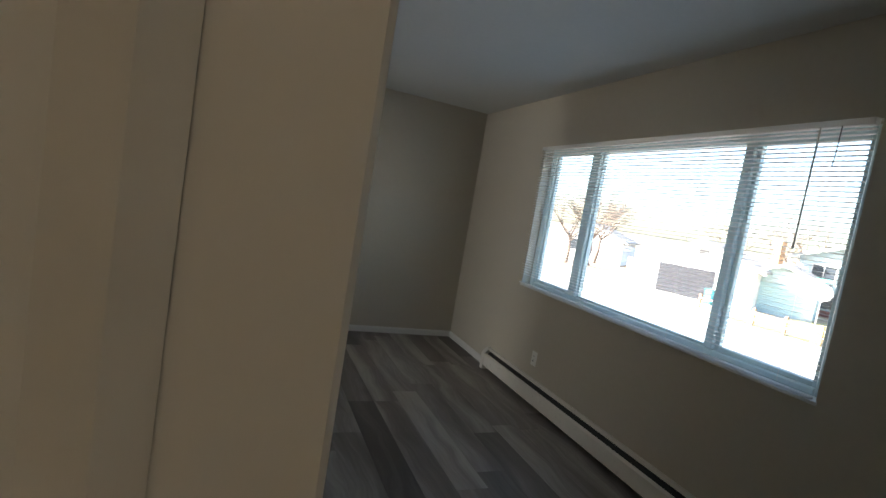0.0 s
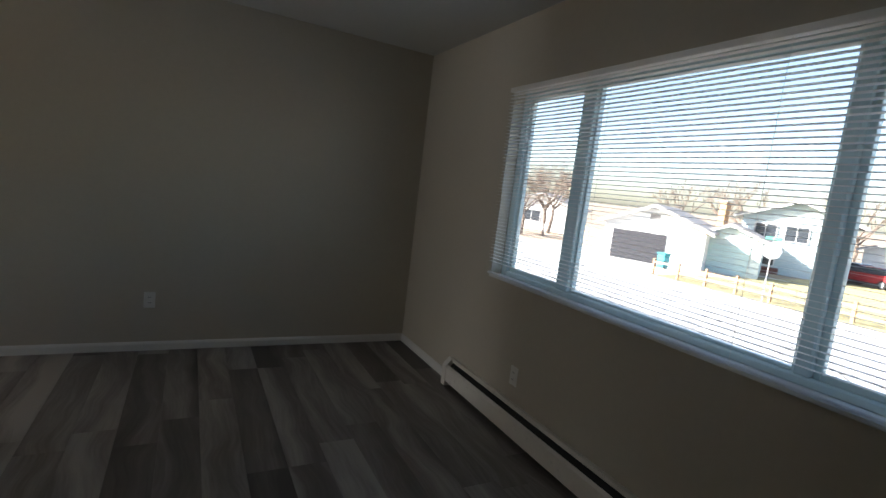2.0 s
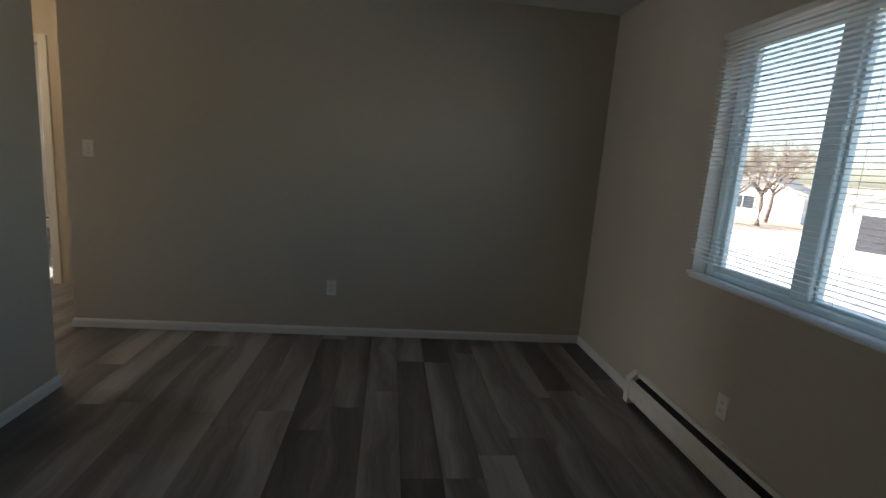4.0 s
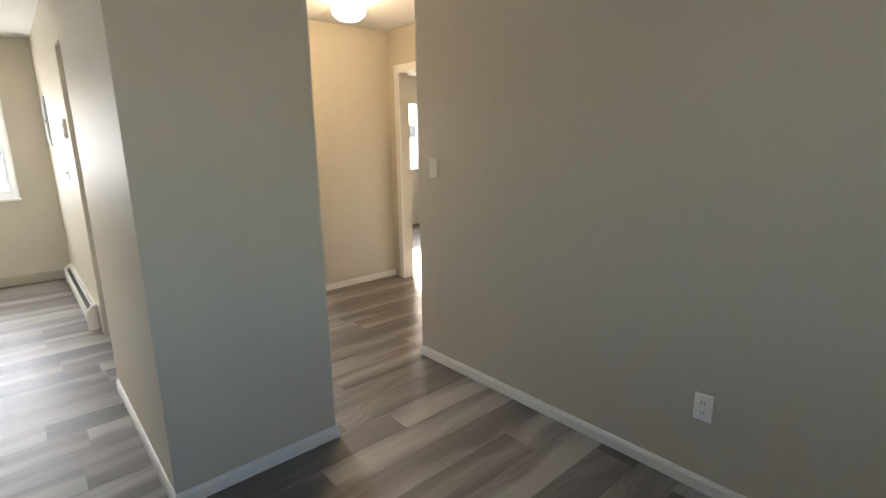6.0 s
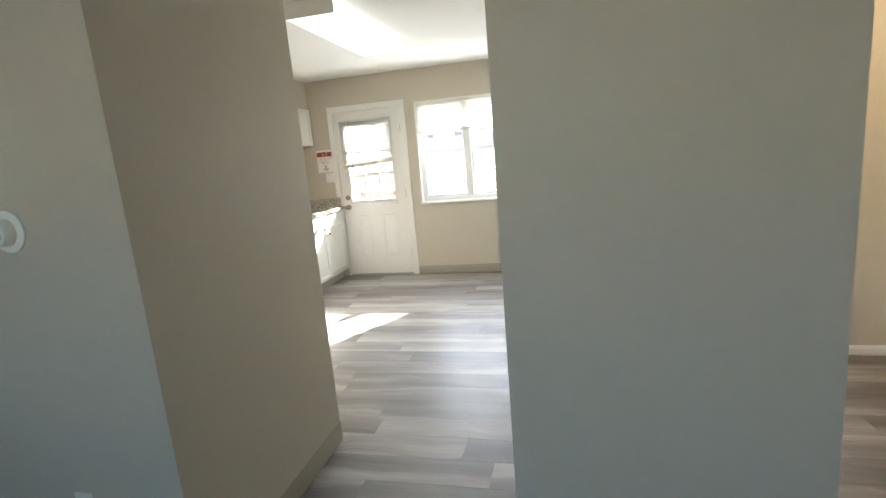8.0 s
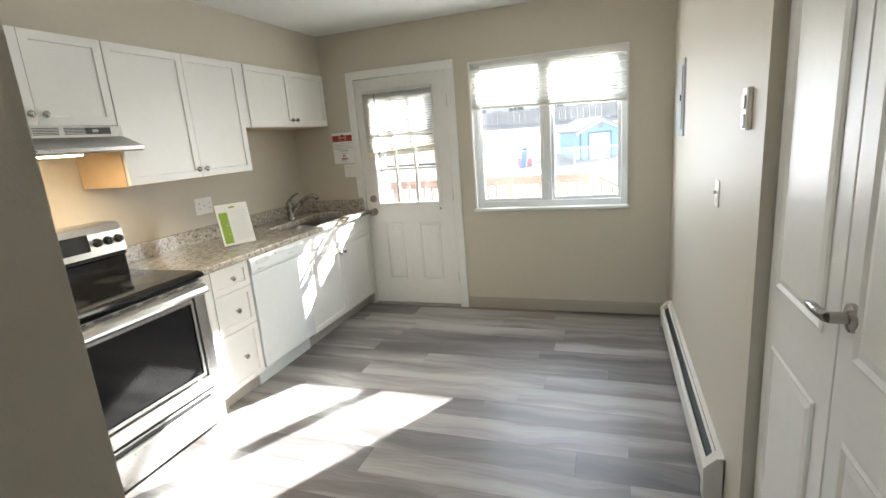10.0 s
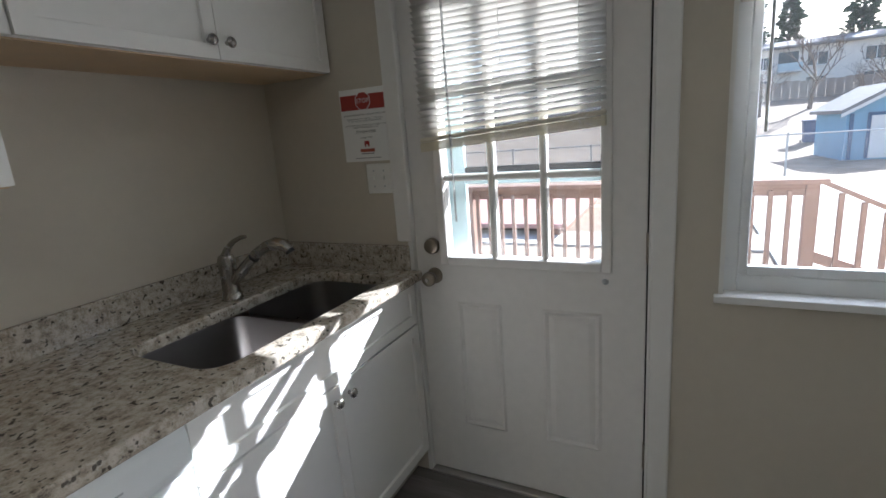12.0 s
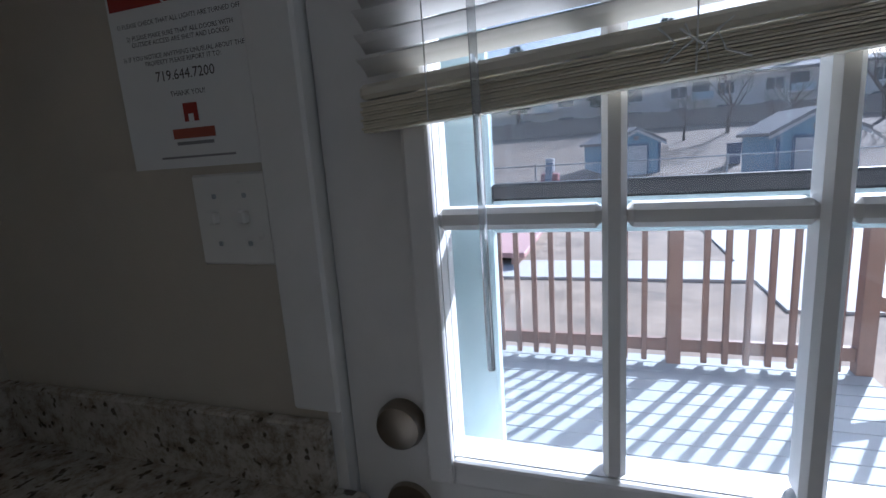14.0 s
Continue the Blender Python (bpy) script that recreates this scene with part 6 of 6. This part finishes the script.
gable_house("carport_house", "pale teal low house wing beside the garage", "house", (33.6, 21.6, -1.97), -62, 3.8, 8, 2.5, 0.8, SIDT, ROOFG, [("garage_door", "front", -1.3, 1.3, 0.1, 2.0, plain("pale_teal_door", (0.42, 0.56, 0.57), 0.6))], 0.4, group="houses across the street")
gable_house("bungalow", "grey bungalow with white trim", "house", (55, 18.5, -1.97), -72, 8.0, 12, 2.7, 1.4, SIDW, ROOFG, [("window", "left", 2, 4, 1.0, 2.2, DARKW), ("window", "left", 7, 9, 1.0, 2.2, DARKW), ("window", "front", -2, 0, 1.0, 2.2, DARKW)], 0.5, group="houses across the street")
gable_house("bungalow", "low pale house behind bare trees", "house", (38, 47, -1.97), -50, 8.0, 12, 2.8, 1.5, SIDW, ROOFG, [("window", "front", -2, 0, 1.0, 2.2, DARKW), ("window", "left", 3, 5, 1.0, 2.2, DARKW)], 0.5, group="houses across the street")
part_chim = thing("chimney", (38.5, 25.5, 1.2), "tan brick chimney behind the low roof", "chimney")
part("shaft", box(B(), 38.2, 38.75, 25.2, 25.75, -1.95, 3.0, 0.02), FENCEW, part_chim)
part("cap", box(B(), 38.1, 38.85, 25.1, 25.85, 3.001, 3.1, 0.02), CONC, part_chim)
wheelie_bin((28.4, 22.3, -1.96), plain("teal_plastic", (0.05, 0.30, 0.34), 0.5), "teal wheeled bin beside the garage")

f = thing("wooden_fence", (31, 31, -2), "orange-brown board fence beside the garage", "fence")
for k in range(60):
    x, y = 28.6 + k * 0.075, 27.0 + k * 0.13
    part("board", box(B(), x, x + 0.03, y, y + 0.125, -2.0, -0.25 + 0.03 * math.sin(k * 2.1)), FENCEW, f)
f = thing("rail_fence", (25.6, 16, -1.95), "low white post-and-rail fence by the pavement", "fence")
for k in range(12):
    part("post", box(B(), 25.5, 25.62, 3.0 + k * 1.6, 3.12 + k * 1.6, -1.95, -1.05), FENCEW, f)
for z in (-1.25, -1.60):
    part("rail", box(B(), 25.53, 25.58, 3.0, 20.7, z - 0.05, z + 0.05), FENCEW, f)
s = thing("street_sign", (24.3, 13.9, -1.9), "round white street sign on a thin post", "sign")
part("post", cyl(B(), (24.3, 13.9, -1.9), (24.3, 13.9, 1.05), 0.03, 8), GALV, s)
part("name_blade", box(B(), 24.28, 24.32, 13.55, 14.25, 0.90, 1.05, 0.004), plain("street_sign_green", (0.03, 0.20, 0.14), 0.4), s, "green street name blade")
part("sign_face", cyl(B(), (24.26, 13.86, 0.45), (24.30, 13.90, 0.45), 0.38, 8), SIDW, s)


def parked_car(at, angle, mat, label):
    c = thing("parked_car", at, label, "car", "parked cars")
    m = Matrix.Translation(at) @ Matrix.Rotation(radians(angle), 4, "Z")
    def put(bm):
        bm.transform(m)
        return bm
    part("body", put(prism(B(), [(-2.2, 0.35), (2.2, 0.35), (2.25, 0.65), (2.1, 0.85), (1.2, 0.95), (-1.9, 1.0), (-2.2, 0.8)], "y", -0.85, 0.85)), mat, c)
    part("cabin", put(prism(B(), [(1.2, 0.951), (0.55, 1.42), (-1.1, 1.45), (-1.9, 1.001)], "y", -0.72, 0.72)), DARKW, c)
    part("roof", put(prism(B(), [(0.5, 1.451), (0.45, 1.48), (-1.0, 1.50), (-1.08, 1.461)], "y", -0.70, 0.70)), mat, c)
    for x in (-1.35, 1.35):
        for s in (-1, 1):
            w = part("wheel", put(cyl(B(), (x, s * 0.70, 0.32), (x, s * 0.88, 0.32), 0.32, 18)), BLACKP, c)
            part("rim", put(cyl(B(), (x, s * 0.881, 0.32), (x, s * 0.90, 0.32), 0.19, 12)), GALV, w)
    for s in (-1, 1):
        part("headlight", put(box(B(), 2.16, 2.25, s * 0.6 - 0.15, s * 0.6 + 0.15, 0.62, 0.74, 0.01)), SIDW, c)


parked_car((47, 18.8, -1.95), 75, plain("red_car_paint", (0.35, 0.03, 0.03), 0.25, coat=0.6), "red car parked by the far house")
parked_car((50, 21.5, -1.95), 75, plain("white_car_paint", (0.75, 0.75, 0.74), 0.25, coat=0.6), "white car parked by the far house")

# bedroom heater behind the hall doorway, as the doorway shows it
baseboard_heater("x", 9.48, -1, -3.2, -0.4, "almond baseboard heater in the bedroom")

# ---- floor planks ----
PW, PL = 0.182, 1.22


def plank_mesh(w, l):
    bm = B()
    z1, z0, c = 0.0, -0.007, 0.0006
    lo = [bm.verts.new((x, y, z0)) for x, y in ((0, 0), (w, 0), (w, l), (0, l))]
    mid = [bm.verts.new((x, y, z1 - c)) for x, y in ((0.0003, 0.0003), (w - 0.0003, 0.0003), (w - 0.0003, l - 0.0003), (0.0003, l - 0.0003))]
    hi = [bm.verts.new((x, y, z1)) for x, y in ((c, c), (w - c, c), (w - c, l - c), (c, l - c))]
    for a, b in ((lo, mid), (mid, hi)):
        for k in range(4):
            bm.faces.new((a[k], a[(k + 1) % 4], b[(k + 1) % 4], b[k]))
    bm.faces.new(hi)
    return bm


floor = thing("floor", (0, 3, 0), "grey-brown vinyl plank floor with long varied boards", "floor", kind="structure")
plank_data = {}
rng = random.Random(11)
far = B()
x = -4.36
row = 0
while x < 3.70:
    w = min(PW, 3.74 - x)
    y = 0.30 - rng.uniform(0.05, 1.15)
    while y < 9.55:
        ya, yb = max(y, 0.30), min(y + PL, 9.58)
        y += PL
        if yb - ya < 0.03:
            continue
        inside = yb > 0.4 and ((x > -0.75 and ya < 5.9) or (x <= -0.75 and ya < 6.6))
        # beyond the long wall there is no floor to see
        if x > 0.1 and ya > 5.85:
            continue
        if x < -0.6 and yb < 0.94:
            continue
        key = (round(w, 3), round(yb - ya, 3))
        if inside and ya < 6.7:
            if key not in plank_data:
                plank_data[key] = finish(plank_mesh(*key), PLANK)
            p = new("plank", plank_data[key])
            p.parent = floor
            p.location = (x, ya - 3, 0)
        else:
            b = plank_mesh(*key)
            b.transform(Matrix.Translation((x, ya, 0)))
            me = bpy.data.meshes.new("tmp")
            b.to_mesh(me)
            b.free()
            far.from_mesh(me)
            bpy.data.meshes.remove(me)
    x += PW
    row += 1
tagged(part("far_planks", far, PLANK, floor), kind="stuff")
